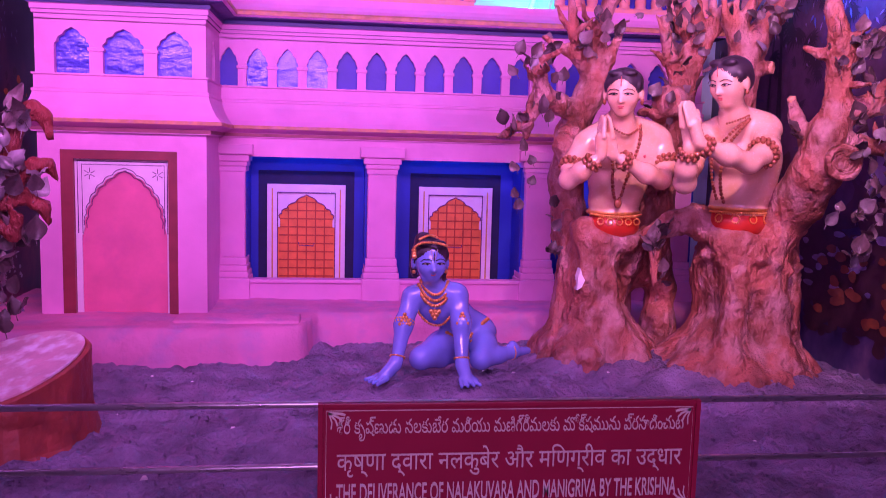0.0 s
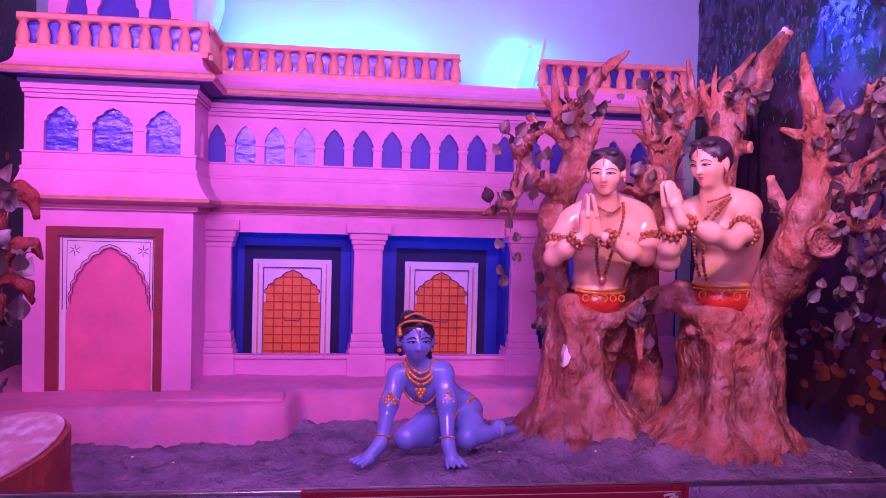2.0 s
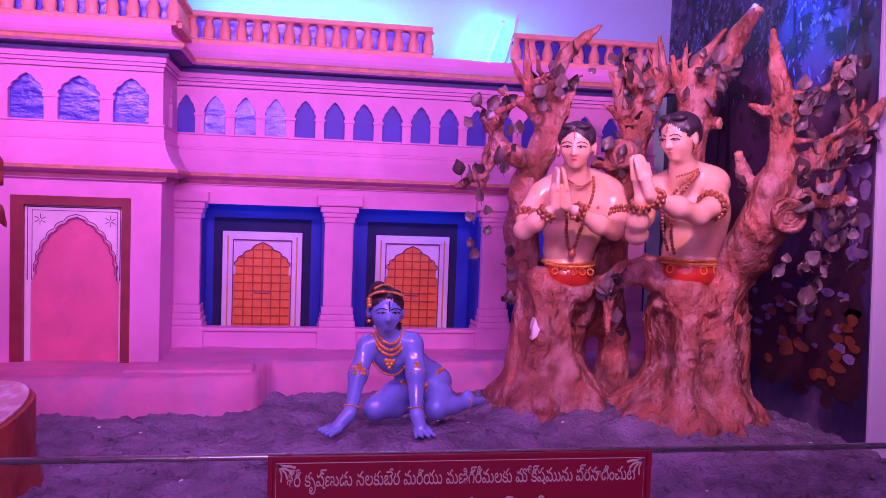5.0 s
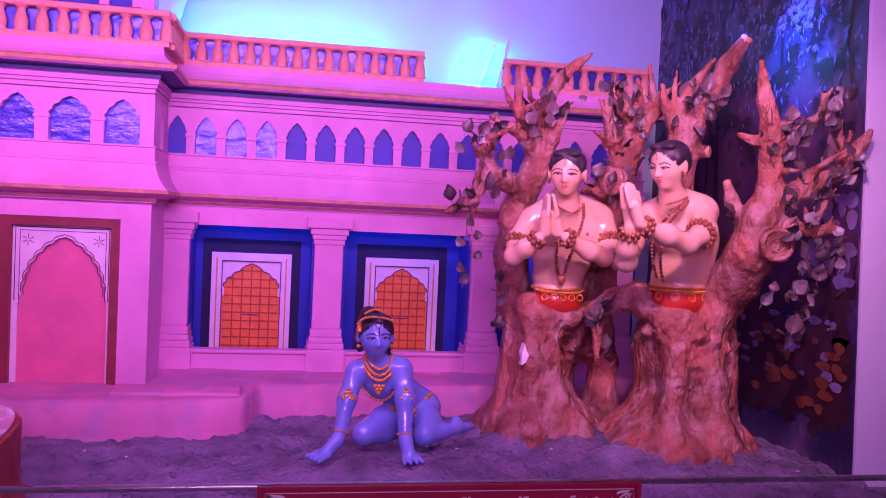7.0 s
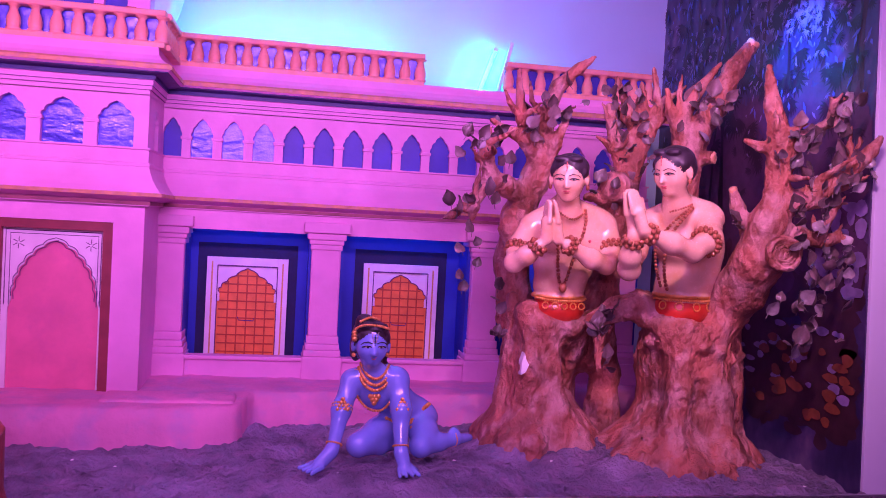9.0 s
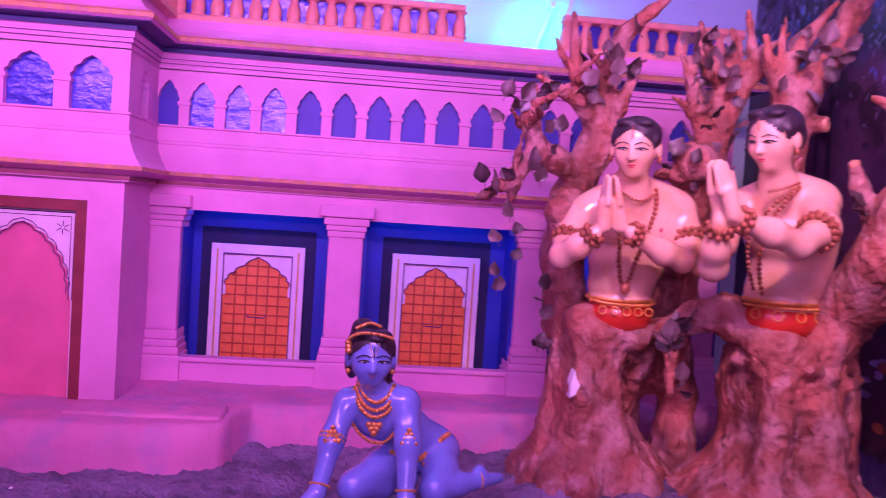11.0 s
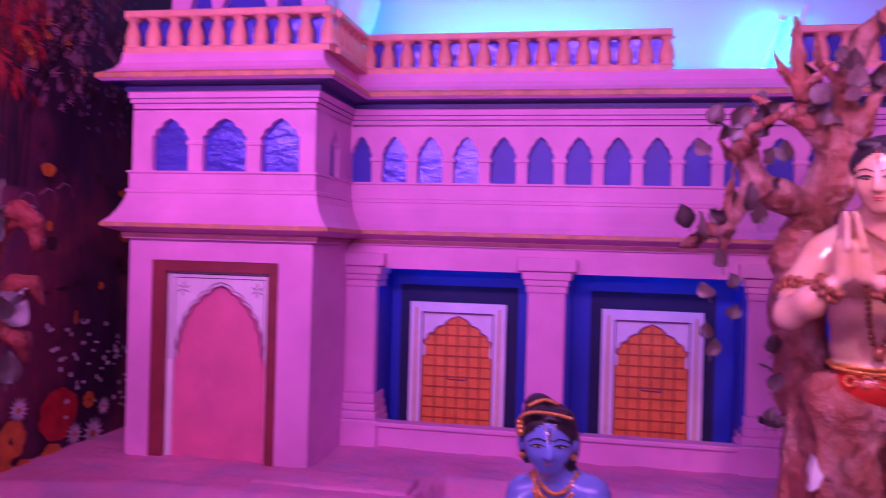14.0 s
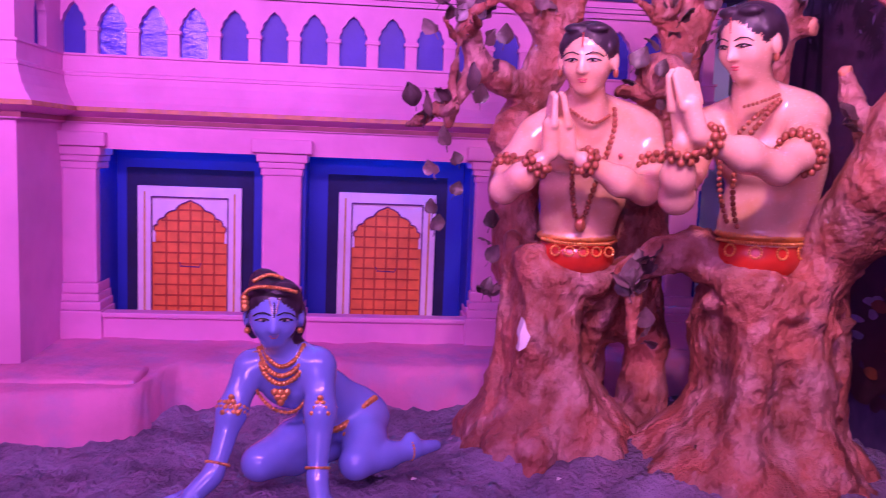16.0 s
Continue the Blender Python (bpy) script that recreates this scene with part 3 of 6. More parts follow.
ribbon(bm, [(SX0 + 0.016, SZ0 + 0.02), (SX0 + 0.016, SZ1 - 0.02), (SX1 - 0.016, SZ1 - 0.02), (SX1 - 0.016, SZ0 + 0.02), (SX0 + 0.016, SZ0 + 0.02)], 0.0022, SY - 0.003)
for sx, s in ((SX0 + 0.018, 1), (SX1 - 0.018, -1)):
    for zc, v in ((SZ1 - 0.022, -1), (SZ0 + 0.022, 1)):
        for k in range(4):
            a = 0.2 + k * 0.38
            ribbon(bm, [(sx + s * 0.004, zc + v * 0.004), (sx + s * 0.03 * math.cos(a) + s * 0.006, zc + v * 0.03 * math.sin(a)), (sx + s * 0.05 * math.cos(a), zc + v * 0.05 * math.sin(a))], 0.007 - 0.001 * k, SY - 0.0032)
part("border_ornament", bm, LETTER, sign, "silver corner ornaments and border line")


def lettering(body, x0, x1, z0, z1):
    data = bpy.data.curves.new("lettering", "FONT")
    data.body, data.size, data.extrude, data.offset = body, 0.1, 0.004, 0.0012 if body.isascii() else 0.0
    tmp = new("lettering", data)
    bpy.context.view_layer.update()
    me = bpy.data.meshes.new_from_object(tmp.evaluated_get(bpy.context.evaluated_depsgraph_get()))
    bpy.data.objects.remove(tmp)
    co = np.empty(len(me.vertices) * 3)
    me.vertices.foreach_get("co", co)
    co = co.reshape(-1, 3)
    lo, hi = co.min(0), co.max(0)
    out = np.empty_like(co)
    out[:, 0] = x0 + (co[:, 0] - lo[0]) / (hi[0] - lo[0]) * (x1 - x0)
    out[:, 2] = z0 + (co[:, 1] - lo[1]) / (hi[1] - lo[1]) * (z1 - z0)
    out[:, 1] = SY - 0.002 - (co[:, 2] - lo[2]) / max(1e-6, hi[2] - lo[2]) * 0.002
    me.vertices.foreach_set("co", out.ravel())
    me.materials.clear()
    me.materials.append(LETTER)
    ob = new("lettering", me)
    ob.parent = sign
    return ob


lettering("శ్రీ కృష్ణుడు నలకుబేర మరియు మణిగ్రీవులకు మోక్షమును ప్రసాదించుట", SX0 + 0.045, SX1 - 0.042, 0.963, 1.032)
lettering("कृष्णा द्वारा नलकुबेर और मिणग्रीव का उद्धार", SX0 + 0.045, SX1 - 0.042, 0.862, 0.945)
lettering("THE DELIVERANCE OF NALAKUVARA AND MANIGRIVA BY THE KRISHNA", SX0 + 0.045, SX1 - 0.054, 0.790, 0.843)

# cut stump at the side
STUMP = mat("red_brown_stump_paint", (0.33, 0.06, 0.045), 0.5, vary=0.25, scale=10, bump=0.5, bump_scale=20, second=(0.25, 0.05, 0.05), second_amount=0.6, distance=0.02)
STUMP_TOP = mat("pale_cut_face", (0.66, 0.36, 0.44), 0.55, vary=0.15, scale=9, bump=0.8, bump_scale=30, second=(0.85, 0.76, 0.85), second_amount=0.9, distance=0.015)
stump = thing("tree_stump", "red-brown moulded tree stump with a pale cut face", "stump")
bm = bmesh.new()
prof = [(0.36, 0.60), (0.31, 0.68), (0.285, 0.78), (0.28, 0.90), (0.272, 0.905)]
lathe(bm, prof, (-1.0, 3.27, 0), 40)
for v in bm.verts:
    d = Vector((v.co.x + 1.0, v.co.y - 3.27, 0))
    a = math.atan2(d.y, d.x)
    k = 1 + 0.03 * math.sin(3 * a) + 0.05 * noise.noise(Vector((a * 3, v.co.z * 4, 0)))
    v.co.x, v.co.y = -1.0 + d.x * k, 3.27 + d.y * k
    if v.co.z > 0.8:
        v.co.z += 0.06 * d.x / 0.28 + 0.07 * d.y / 0.28 + 0.015
part("stump_body", bm, STUMP, stump, smooth=False)
bm = bmesh.new()
lathe(bm, [(0.262, 0.916), (0.262, 0.924)], (-1.0, 3.27, 0), 40)
for v in bm.verts:
    d = Vector((v.co.x + 1.0, v.co.y - 3.27, 0))
    k = 1 + 0.03 * math.sin(3 * math.atan2(d.y, d.x))
    v.co.x, v.co.y = -1.0 + d.x * k, 3.27 + d.y * k
    v.co.z += 0.06 * d.x / 0.28 + 0.07 * d.y / 0.28 + 0.006
part("cut_face", bm, STUMP_TOP, stump, "pale cut face with worn white paint")

# ---- moulded forms: smooth unions of tapered limbs and ellipsoids ----


class Form:
    """Collects limbs and lumps, and skins their smooth union as one mesh."""

    def __init__(self, cell, blend):
        self.cell, self.blend, self.items = cell, blend, []

    def limb(self, a, b, ra, rb, material=0, blend=None):
        self.items.append((0, np.array(a, float), np.array(b, float), ra, rb, material, self.blend if blend is None else blend))
        return self

    def chain(self, pts, radii, material=0, blend=None):
        for i in range(len(pts) - 1):
            self.limb(pts[i], pts[i + 1], radii[i], radii[i + 1], material, blend)
        return self

    def lump(self, c, r, material=0, turn=(0, 0, 0), blend=None):
        rot = np.array(Euler([radians(v) for v in turn]).to_matrix())
        self.items.append((1, np.array(c, float), np.array(r, float), rot, None, material, self.blend if blend is None else blend))
        return self

    def skin(self):
        lo, hi = np.full(3, 1e9), np.full(3, -1e9)
        spans = []
        for kind, a, b, c, d, m, k in self.items:
            if kind == 0:
                l, h = np.minimum(a - c, b - d), np.maximum(a + c, b + d)
            else:
                l, h = a - b.max(), a + b.max()
            l, h = l - k - 3 * self.cell, h + k + 3 * self.cell
            spans.append((l, h))
            lo, hi = np.minimum(lo, l), np.maximum(hi, h)
        n = np.ceil((hi - lo) / self.cell).astype(int) + 1
        field = np.full(n, 1.0)
        near = np.full(n, 1.0)
        which = np.zeros(n, np.int8)
        axes = [lo[i] + self.cell * np.arange(n[i]) for i in range(3)]
        for (kind, a, b, c, d, m, k), (l, h) in zip(self.items, spans):
            i0 = np.maximum(((l - lo) / self.cell).astype(int), 0)
            i1 = np.minimum(((h - lo) / self.cell).astype(int) + 1, n)
            s = tuple(slice(i0[j], i1[j]) for j in range(3))
            P = np.stack(np.meshgrid(*[axes[j][s[j]] for j in range(3)], indexing="ij"), -1)
            if kind == 0:
                v = b - a
                t = np.clip(((P - a) @ v) / max(1e-9, v @ v), 0, 1)
                dist = np.linalg.norm(P - a - t[..., None] * v, axis=-1) - (c + (d - c) * t)
            else:
                q = (P - a) @ c
                k0 = np.linalg.norm(q / b, axis=-1)
                k1 = np.linalg.norm(q / (b * b), axis=-1)
                dist = k0 * (k0 - 1) / np.maximum(k1, 1e-6)
            f = field[s]
            hh = np.maximum(k - np.abs(f - dist), 0) / max(k, 1e-6)
            field[s] = np.minimum(f, dist) - hh * hh * k * 0.25
            closer = dist < near[s]
            near[s] = np.where(closer, dist, near[s])
            which[s] = np.where(closer, m, which[s])
        return self.net(field, which, lo)

    def net(self, f, which, lo):
        """Surface nets: a vertex in each cell that the surface crosses."""
        inside = f < 0
        nx, ny, nz = f.shape
        total = np.zeros((nx - 1, ny - 1, nz - 1, 3))
        count = np.zeros((nx - 1, ny - 1, nz - 1))
        base = np.stack(np.meshgrid(np.arange(nx - 1), np.arange(ny - 1), np.arange(nz - 1), indexing="ij"), -1).astype(float)
        cut = lambda o: tuple(slice(o[i], f.shape[i] - 1 + o[i]) for i in range(3))
        for axis in range(3):
            for u in (0, 1):
                for w in (0, 1):
                    o0 = [u, w]
                    o0.insert(axis, 0)
                    o1 = list(o0)
                    o1[axis] = 1
                    a, b = f[cut(o0)], f[cut(o1)]
                    cross = (a < 0) != (b < 0)
                    t = np.where(cross, a / np.where(cross, a - b, 1), 0)
                    p = base + np.array(o0)
                    p[..., axis] += t
                    total += p * cross[..., None]
                    count += cross
        active = count > 0
        index = np.full(active.shape, -1)
        index[active] = np.arange(active.sum())
        verts = lo + self.cell * (total[active] / count[active][:, None])
        mats = which[1:, 1:, 1:][active]
        quads = []
        for axis in range(3):
            a = inside[tuple(slice(0, -1) if i == axis else slice(1, -1) for i in range(3))]
            b = inside[tuple(slice(1, None) if i == axis else slice(1, -1) for i in range(3))]
            g = np.argwhere(a != b)
            flip = a[tuple(g.T)]
            g = g + np.array([0 if i == axis else 1 for i in range(3)])
            e, h = [np.eye(3, dtype=int)[j] for j in range(3) if j != axis]
            ring = [g, g - e, g - e - h, g - h]
            q = np.stack([index[tuple(r.T)] for r in ring], 1)
            if axis == 1:
                flip = ~flip
            q[~flip] = q[~flip][:, ::-1]
            quads.append(q)
        return verts, np.concatenate(quads), mats


def skinned(name, form, materials, parent=None, relief=None, extra=None, label=""):
    verts, quads, mats = form.skin()
    if relief:
        verts = np.array([relief(Vector(v)) for v in verts])
    face_mats = mats[quads[:, 0]]
    ev, ef, em = extra if extra else ([], [], [])
    n = len(verts)
    me = bpy.data.meshes.new(name)
    me.from_pydata([tuple(v) for v in verts] + [tuple(v) for v in ev], [], [tuple(int(i) for i in q) for q in quads] + [tuple(i + n for i in q) for q in ef])
    for m in materials:
        me.materials.append(m)
    me.polygons.foreach_set("material_index", np.concatenate([face_mats, np.array(em, int)]).astype(np.int32))
    me.polygons.foreach_set("use_smooth", np.ones(len(me.polygons), bool))
    me.update()
    ob = new(name, me)
    ob.parent = parent
    if label:
        ob["label"] = label
    return ob


class Beads:
    """Small solid ornaments that go into a statue's own mesh."""

    def __init__(self):
        self.v, self.f, self.m = [], [], []

    def ball(self, c, r, material, axes=None, seg=8, rows=5):
        c = Vector(c)
        r = (r, r, r) if not hasattr(r, "__len__") else r
        ax = axes or (Vector((1, 0, 0)), Vector((0, 1, 0)), Vector((0, 0, 1)))
        b = len(self.v)
        for i in range(rows + 1):
            p = math.pi * i / rows
            for k in range(seg):
                a = 2 * math.pi * k / seg
                q = (math.sin(p) * math.cos(a) * r[0], math.sin(p) * math.sin(a) * r[1], math.cos(p) * r[2])
                self.v.append(c + ax[0] * q[0] + ax[1] * q[1] + ax[2] * q[2])
        for i in range(rows):
            for k in range(seg):
                j = (k + 1) % seg
                self.f.append((b + i * seg + k, b + (i + 1) * seg + k, b + (i + 1) * seg + j, b + i * seg + j))
                self.m.append(material)

    def ring(self, c, axis, radius, bead, material, rows=1, squash=1.0):
        c, axis = Vector(c), Vector(axis).normalized()
        a = axis.orthogonal().normalized()
        b = axis.cross(a)
        n = max(6, int(2 * math.pi * radius / (bead * 1.9)))
        for r in range(rows):
            for k in range(n):
                t = 2 * math.pi * (k + 0.5 * r) / n
                self.ball(c + axis * (r - (rows - 1) / 2) * bead * 1.8 + (a * math.cos(t) + b * math.sin(t) * squash) * radius, bead, material, seg=6, rows=4)

    def string(self, pts, bead, material, step=1.8):
        """Beads along a smooth line through the points."""
        pts = [Vector(p) for p in pts]
        dense = []
        for i in range(len(pts) - 1):
            p0, p1, p2, p3 = pts[max(0, i - 1)], pts[i], pts[i + 1], pts[min(len(pts) - 1, i + 2)]
            for k in range(24):
                t = k / 24
                dense.append(0.5 * ((2 * p1) + (p2 - p0) * t + (2 * p0 - 5 * p1 + 4 * p2 - p3) * t * t + (3 * p1 - p0 - 3 * p2 + p3) * t ** 3))
        last = None
        for p in dense:
            if last is None or (p - last).length > bead * step:
                self.ball(p, bead, material, seg=6, rows=4)
                last = p

    def stroke(self, centre, f, r, u, pts, width, material, surface):
        """A painted stroke on a face: points of (right, up), laid on the surface by its depth function."""
        line = [Vector(centre) + r * a + u * b + f * surface(a, b) for a, b in pts]
        for i in range(len(line) - 1):
            for k in range(7):
                t = k / 7
                self.ball(line[i].lerp(line[i + 1], t), (width, width * 0.5, width), material, (r, f, u), 6, 4)
        self.ball(line[-1], (width, width * 0.5, width), material, (r, f, u), 6, 4)

    def out(self):
        return self.v, self.f, self.m


def face_frame(yaw, pitch=0):
    """Forward, right and up of a head that looks towards -y, turned by yaw and bowed by pitch."""
    m = Euler((radians(pitch), 0, radians(yaw))).to_matrix()
    return m @ Vector((0, -1, 0)), m @ Vector((1, 0, 0)), m @ Vector((0, 0, 1))


def head(form, beads, c, f, r, u, s, skin, hair, ink, white, lip, mark, mark_style, eye=1.0, jaw=1.0):
    """A sculpted head of half-height s round c."""
    c = Vector(c)
    at = lambda a, b, d: c + r * (a * s) + u * (b * s) + f * (d * s)
    rot = Matrix((r, -f, u)).transposed().to_euler()
    turn = [math.degrees(v) for v in rot]
    form.lump(at(0, 0.22, -0.12), (0.72 * s, 0.84 * s, 0.78 * s), skin, turn, 0.01)
    form.lump(at(0, -0.28 * jaw, 0.06), (0.62 * s, 0.64 * s, 0.70 * s * jaw), skin, turn, 0.03)
    form.lump(at(0, -0.82 * jaw, 0.36), (0.20 * s, 0.18 * s, 0.15 * s), skin, turn, 0.03)
    for e in (-1, 1):
        form.lump(at(0.34 * e, -0.22, 0.42), (0.20 * s, 0.18 * s, 0.22 * s), skin, turn, 0.03)
        form.lump(at(0.78 * e, -0.08, -0.06), (0.11 * s, 0.19 * s, 0.29 * s), skin, turn, 0.004)
    form.limb(at(0, 0.08, 0.68), at(0, -0.30, 0.84), 0.06 * s, 0.095 * s, skin, 0.015)
    form.limb(at(-0.09, -0.31, 0.73), at(0.09, -0.31, 0.73), 0.06 * s, 0.06 * s, skin, 0.01)
    form.limb(at(0, -0.555 * jaw, 0.575), at(0, -0.615 * jaw, 0.555), 0.12 * s, 0.11 * s, skin, 0.012)
    form.lump(at(0, 0.40, -0.21), (0.83 * s, 0.85 * s, 0.66 * s), hair, turn, 0.003)
    for e in (-1, 1):
        form.lump(at(0.66 * e, 0.30, 0.02), (0.18 * s, 0.34 * s, 0.28 * s), hair, turn, 0.004)
        form.lump(at(0.30 * e, 0.84, 0.30), (0.34 * s, 0.26 * s, 0.16 * s), hair, turn, 0.004)
    form.lump(at(0, 0.10, -0.46), (0.80 * s, 0.62 * s, 0.76 * s), hair, turn, 0.006)
    depth = lambda a, b: s * (0.78 - 0.48 * (a / s) ** 2 - 0.16 * abs(b / s - 0.1) ** 2)
    for e in (-1, 1):
        x = 0.29 * s * e
        beads.ball(c + r * x + u * -0.01 * s + f * depth(x, 0.0) * 0.945, (0.14 * s * eye, 0.055 * s, 0.034 * s * eye), white, (r, f, u), 10, 6)
        beads.ball(c + r * x + u * -0.008 * s + f * (depth(x, 0.0) * 0.955 + 0.03 * s), (0.058 * s * eye, 0.035 * s, 0.046 * s * eye), ink, (r, f, u), 8, 5)
        beads.stroke(c, f, r, u, [(e * 0.13 * s, -0.005 * s), (e * 0.24 * s, 0.04 * s), (e * 0.37 * s, 0.035 * s), (e * 0.51 * s, -0.02 * s)], 0.028 * s * eye, ink, lambda a, b: depth(a, b) * 0.98)
        beads.stroke(c, f, r, u, [(e * 0.14 * s, -0.05 * s), (e * 0.29 * s, -0.065 * s), (e * 0.43 * s, -0.03 * s)], 0.010 * s, ink, lambda a, b: depth(a, b) * 0.965)
        beads.stroke(c, f, r, u, [(e * 0.10 * s, 0.15 * s), (e * 0.28 * s, 0.22 * s), (e * 0.46 * s, 0.18 * s), (e * 0.57 * s, 0.09 * s)], 0.022 * s * eye, ink, lambda a, b: depth(a, b) * 0.99)
    beads.ball(at(0.0, -0.535 * jaw, 0.685), (0.15 * s, 0.05 * s, 0.035 * s), lip, (r, f, u), 10, 5)
    beads.ball(at(0.0, -0.605 * jaw, 0.665), (0.12 * s, 0.05 * s, 0.04 * s), lip, (r, f, u), 10, 5)
    if mark_style == "line":
        beads.stroke(c, f, r, u, [(0, 0.36 * s), (0, 0.72 * s)], 0.025 * s, mark, lambda a, b: depth(a, b) * 1.0)
    else:
        for x in (-0.09, 0.09):
            beads.stroke(c, f, r, u, [(x * 0.6 * s, 0.22 * s), (x * 1.6 * s, 0.62 * s)], 0.03 * s, white, lambda a, b: depth(a, b) * 1.0)
        beads.stroke(c, f, r, u, [(0, 0.10 * s), (0, 0.5 * s)], 0.028 * s, mark, lambda a, b: depth(a, b) * 1.02)


SKIN = mat("enamel_flesh_paint", (0.80, 0.51, 0.34), 0.24, vary=0.10, scale=7, bump=0.08, bump_scale=20, coat=0.7, second=(0.74, 0.36, 0.16), second_amount=0.5)
AZURE = mat("enamel_azure_paint", (0.21, 0.29, 0.74), 0.22, vary=0.12, scale=7, bump=0.1, bump_scale=18, coat=0.9, second=(0.27, 0.33, 0.78), second_amount=0.4)
HAIR = mat("black_hair_paint", (0.035, 0.02, 0.035), 0.45, vary=0.3, scale=20, bump=0.5, bump_scale=60)
CLOTH = mat("red_cloth_paint", (0.55, 0.035, 0.02), 0.3, vary=0.15, scale=14, bump=0.4, bump_scale=40, coat=0.4)
GOLD = mat("gold_paint", (0.85, 0.42, 0.12), 0.3, metal=0.6, vary=0.2, scale=40, bump=0.6, bump_scale=120)
BEAD = mat("copper_bead", (0.38, 0.13, 0.065), 0.28, metal=0.25, vary=0.25, scale=50, bump=0.1, coat=0.4)
INK = mat("black_line_paint", (0.012, 0.008, 0.015), 0.3)
EYE = mat("white_eye_paint", (0.55, 0.46, 0.46), 0.25)
LIP = mat("red_lip_paint", (0.60, 0.12, 0.12), 0.3)
MARK = mat("red_mark_paint", (0.55, 0.08, 0.06), 0.35)
STATUE = [SKIN, HAIR, CLOTH, GOLD, BEAD, INK, EYE, LIP, MARK]


def hand_pair(form, tip, heel, spread, side, m=0):
    """Two palms pressed together, from the heels up to the finger tips."""
    tip, heel, side = Vector(tip), Vector(heel), Vector(side).normalized()
    for e in (-1, 1):
        o = side * spread * e
        mid = heel.lerp(tip, 0.45) + o
        form.limb(heel + o * 1.3, mid, 0.026, 0.027, m, 0.015)
        depth = side.cross((tip - heel).normalized())
        for k in range(4):
            d = depth * (0.017 * (k - 1.5))
            top = tip + o * 0.55 + d * 0.8 - (tip - heel) * (0.05 * abs(k - 1.6))
            form.limb(mid + d, top, 0.0125, 0.009, m, 0.004)
        form.limb(mid - depth * 0.03 - o * 0.1, heel.lerp(tip, 0.72) - depth * 0.042 + o * 0.5, 0.012, 0.009, m, 0.006)


# ---- standing statue whose front is open to the visitors ----
form, beads = Form(0.0056, 0.03), Beads()
f, r, u = face_frame(-27, 9)
head(form, beads, (1.475, 3.875, 2.036), f, r, u, 0.105, 0, 1, 5, 6, 7, 8, "line", 0.86)
form.limb((1.492, 3.93, 1.95), (1.515, 3.985, 1.83), 0.055, 0.064, 0)
form.chain([(1.375, 4.03, 1.80), (1.52, 4.04, 1.86), (1.70, 4.045, 1.83)], [0.062, 0.078, 0.070])
form.limb((1.50, 4.0, 1.91), (1.66, 4.04, 1.85), 0.052, 0.06, 0, 0.05)
form.limb((1.49, 4.0, 1.90), (1.40, 4.03, 1.83), 0.045, 0.055, 0, 0.05)
form.lump((1.55, 4.05, 1.755), (0.185, 0.105, 0.13), 0)
form.lump((1.45, 3.975, 1.745), (0.085, 0.04, 0.055), 0)
form.lump((1.61, 3.978, 1.745), (0.085, 0.04, 0.055), 0)
form.lump((1.54, 4.08, 1.63), (0.150, 0.100, 0.13), 0)
form.lump((1.532, 4.10, 1.53), (0.130, 0.102, 0.11), 0)
form.chain([(1.35, 4.02, 1.80), (1.275, 3.97, 1.70), (1.240, 3.89, 1.635)], [0.056, 0.049, 0.040])
form.chain([(1.240, 3.885, 1.632), (1.282, 3.83, 1.675), (1.325, 3.79, 1.722)], [0.040, 0.040, 0.027])
form.chain([(1.722, 4.035, 1.82), (1.742, 3.97, 1.715), (1.682, 3.885, 1.645)], [0.058, 0.050, 0.041])
form.chain([(1.682, 3.88, 1.643), (1.585, 3.825, 1.672), (1.455, 3.785, 1.732)], [0.041, 0.042, 0.027])
hand_pair(form, (1.362, 3.775, 1.925), (1.382, 3.785, 1.752), 0.022, (1, 0.12, 0.02))
form.lump((1.531, 4.105, 1.475), (0.136, 0.108, 0.026), 3, blend=0.012)
form.lump((1.531, 4.11, 1.41), (0.134, 0.108, 0.085), 2, blend=0.012)
beads.ball((1.612, 3.928, 1.75), 0.008, 7)
for c, ax, rad in (((1.318, 3.795, 1.715), (0.5, -0.4, 0.75), 0.036), ((1.466, 3.785, 1.728), (-0.9, -0.2, 0.35), 0.036)):
    beads.ring(c, ax, rad, 0.0125, 4, 2)
beads.ring((1.742, 3.965, 1.712), (0.1, 0.6, 0.75), 0.066, 0.0125, 4, 2)
beads.ring((1.272, 3.945, 1.69), (-0.4, -0.55, -0.7), 0.056, 0.0125, 4, 2)
beads.string([(1.425, 3.955, 1.90), (1.43, 3.925, 1.82), (1.45, 3.905, 1.72), (1.475, 3.965, 1.62), (1.495, 3.98, 1.545), (1.52, 3.98, 1.55), (1.535, 3.955, 1.63), (1.555, 3.915, 1.73), (1.585, 3.925, 1.83), (1.59, 3.955, 1.90)], 0.0095, 4)
beads.string([(1.44, 3.92, 1.885), (1.48, 3.893, 1.855), (1.52, 3.893, 1.848), (1.57, 3.925, 1.875)], 0.006, 4)
beads.ball((1.505, 3.965, 1.525), (0.02, 0.014, 0.024), 4)
for k in range(5):
    beads.ring((1.44 + 0.045 * k, 4.018 - 0.018 * math.sin(math.pi * (k + 0.5) / 5), 1.435), (0, -1, 0.15), 0.015, 0.0045, 3)
beads.string([(1.404, 4.06, 1.468), (1.455, 4.01, 1.462), (1.53, 3.994, 1.46), (1.61, 4.01, 1.462), (1.658, 4.06, 1.468)], 0.006, 3, 1.4)
for e in (-1, 1):
    beads.ball(Vector((1.475, 3.875, 2.05)) + r * 0.085 * e - u * 0.055, (0.009, 0.009, 0.016), 4)
statue = skinned("praying_statue", form, STATUE, None, None, beads.out())
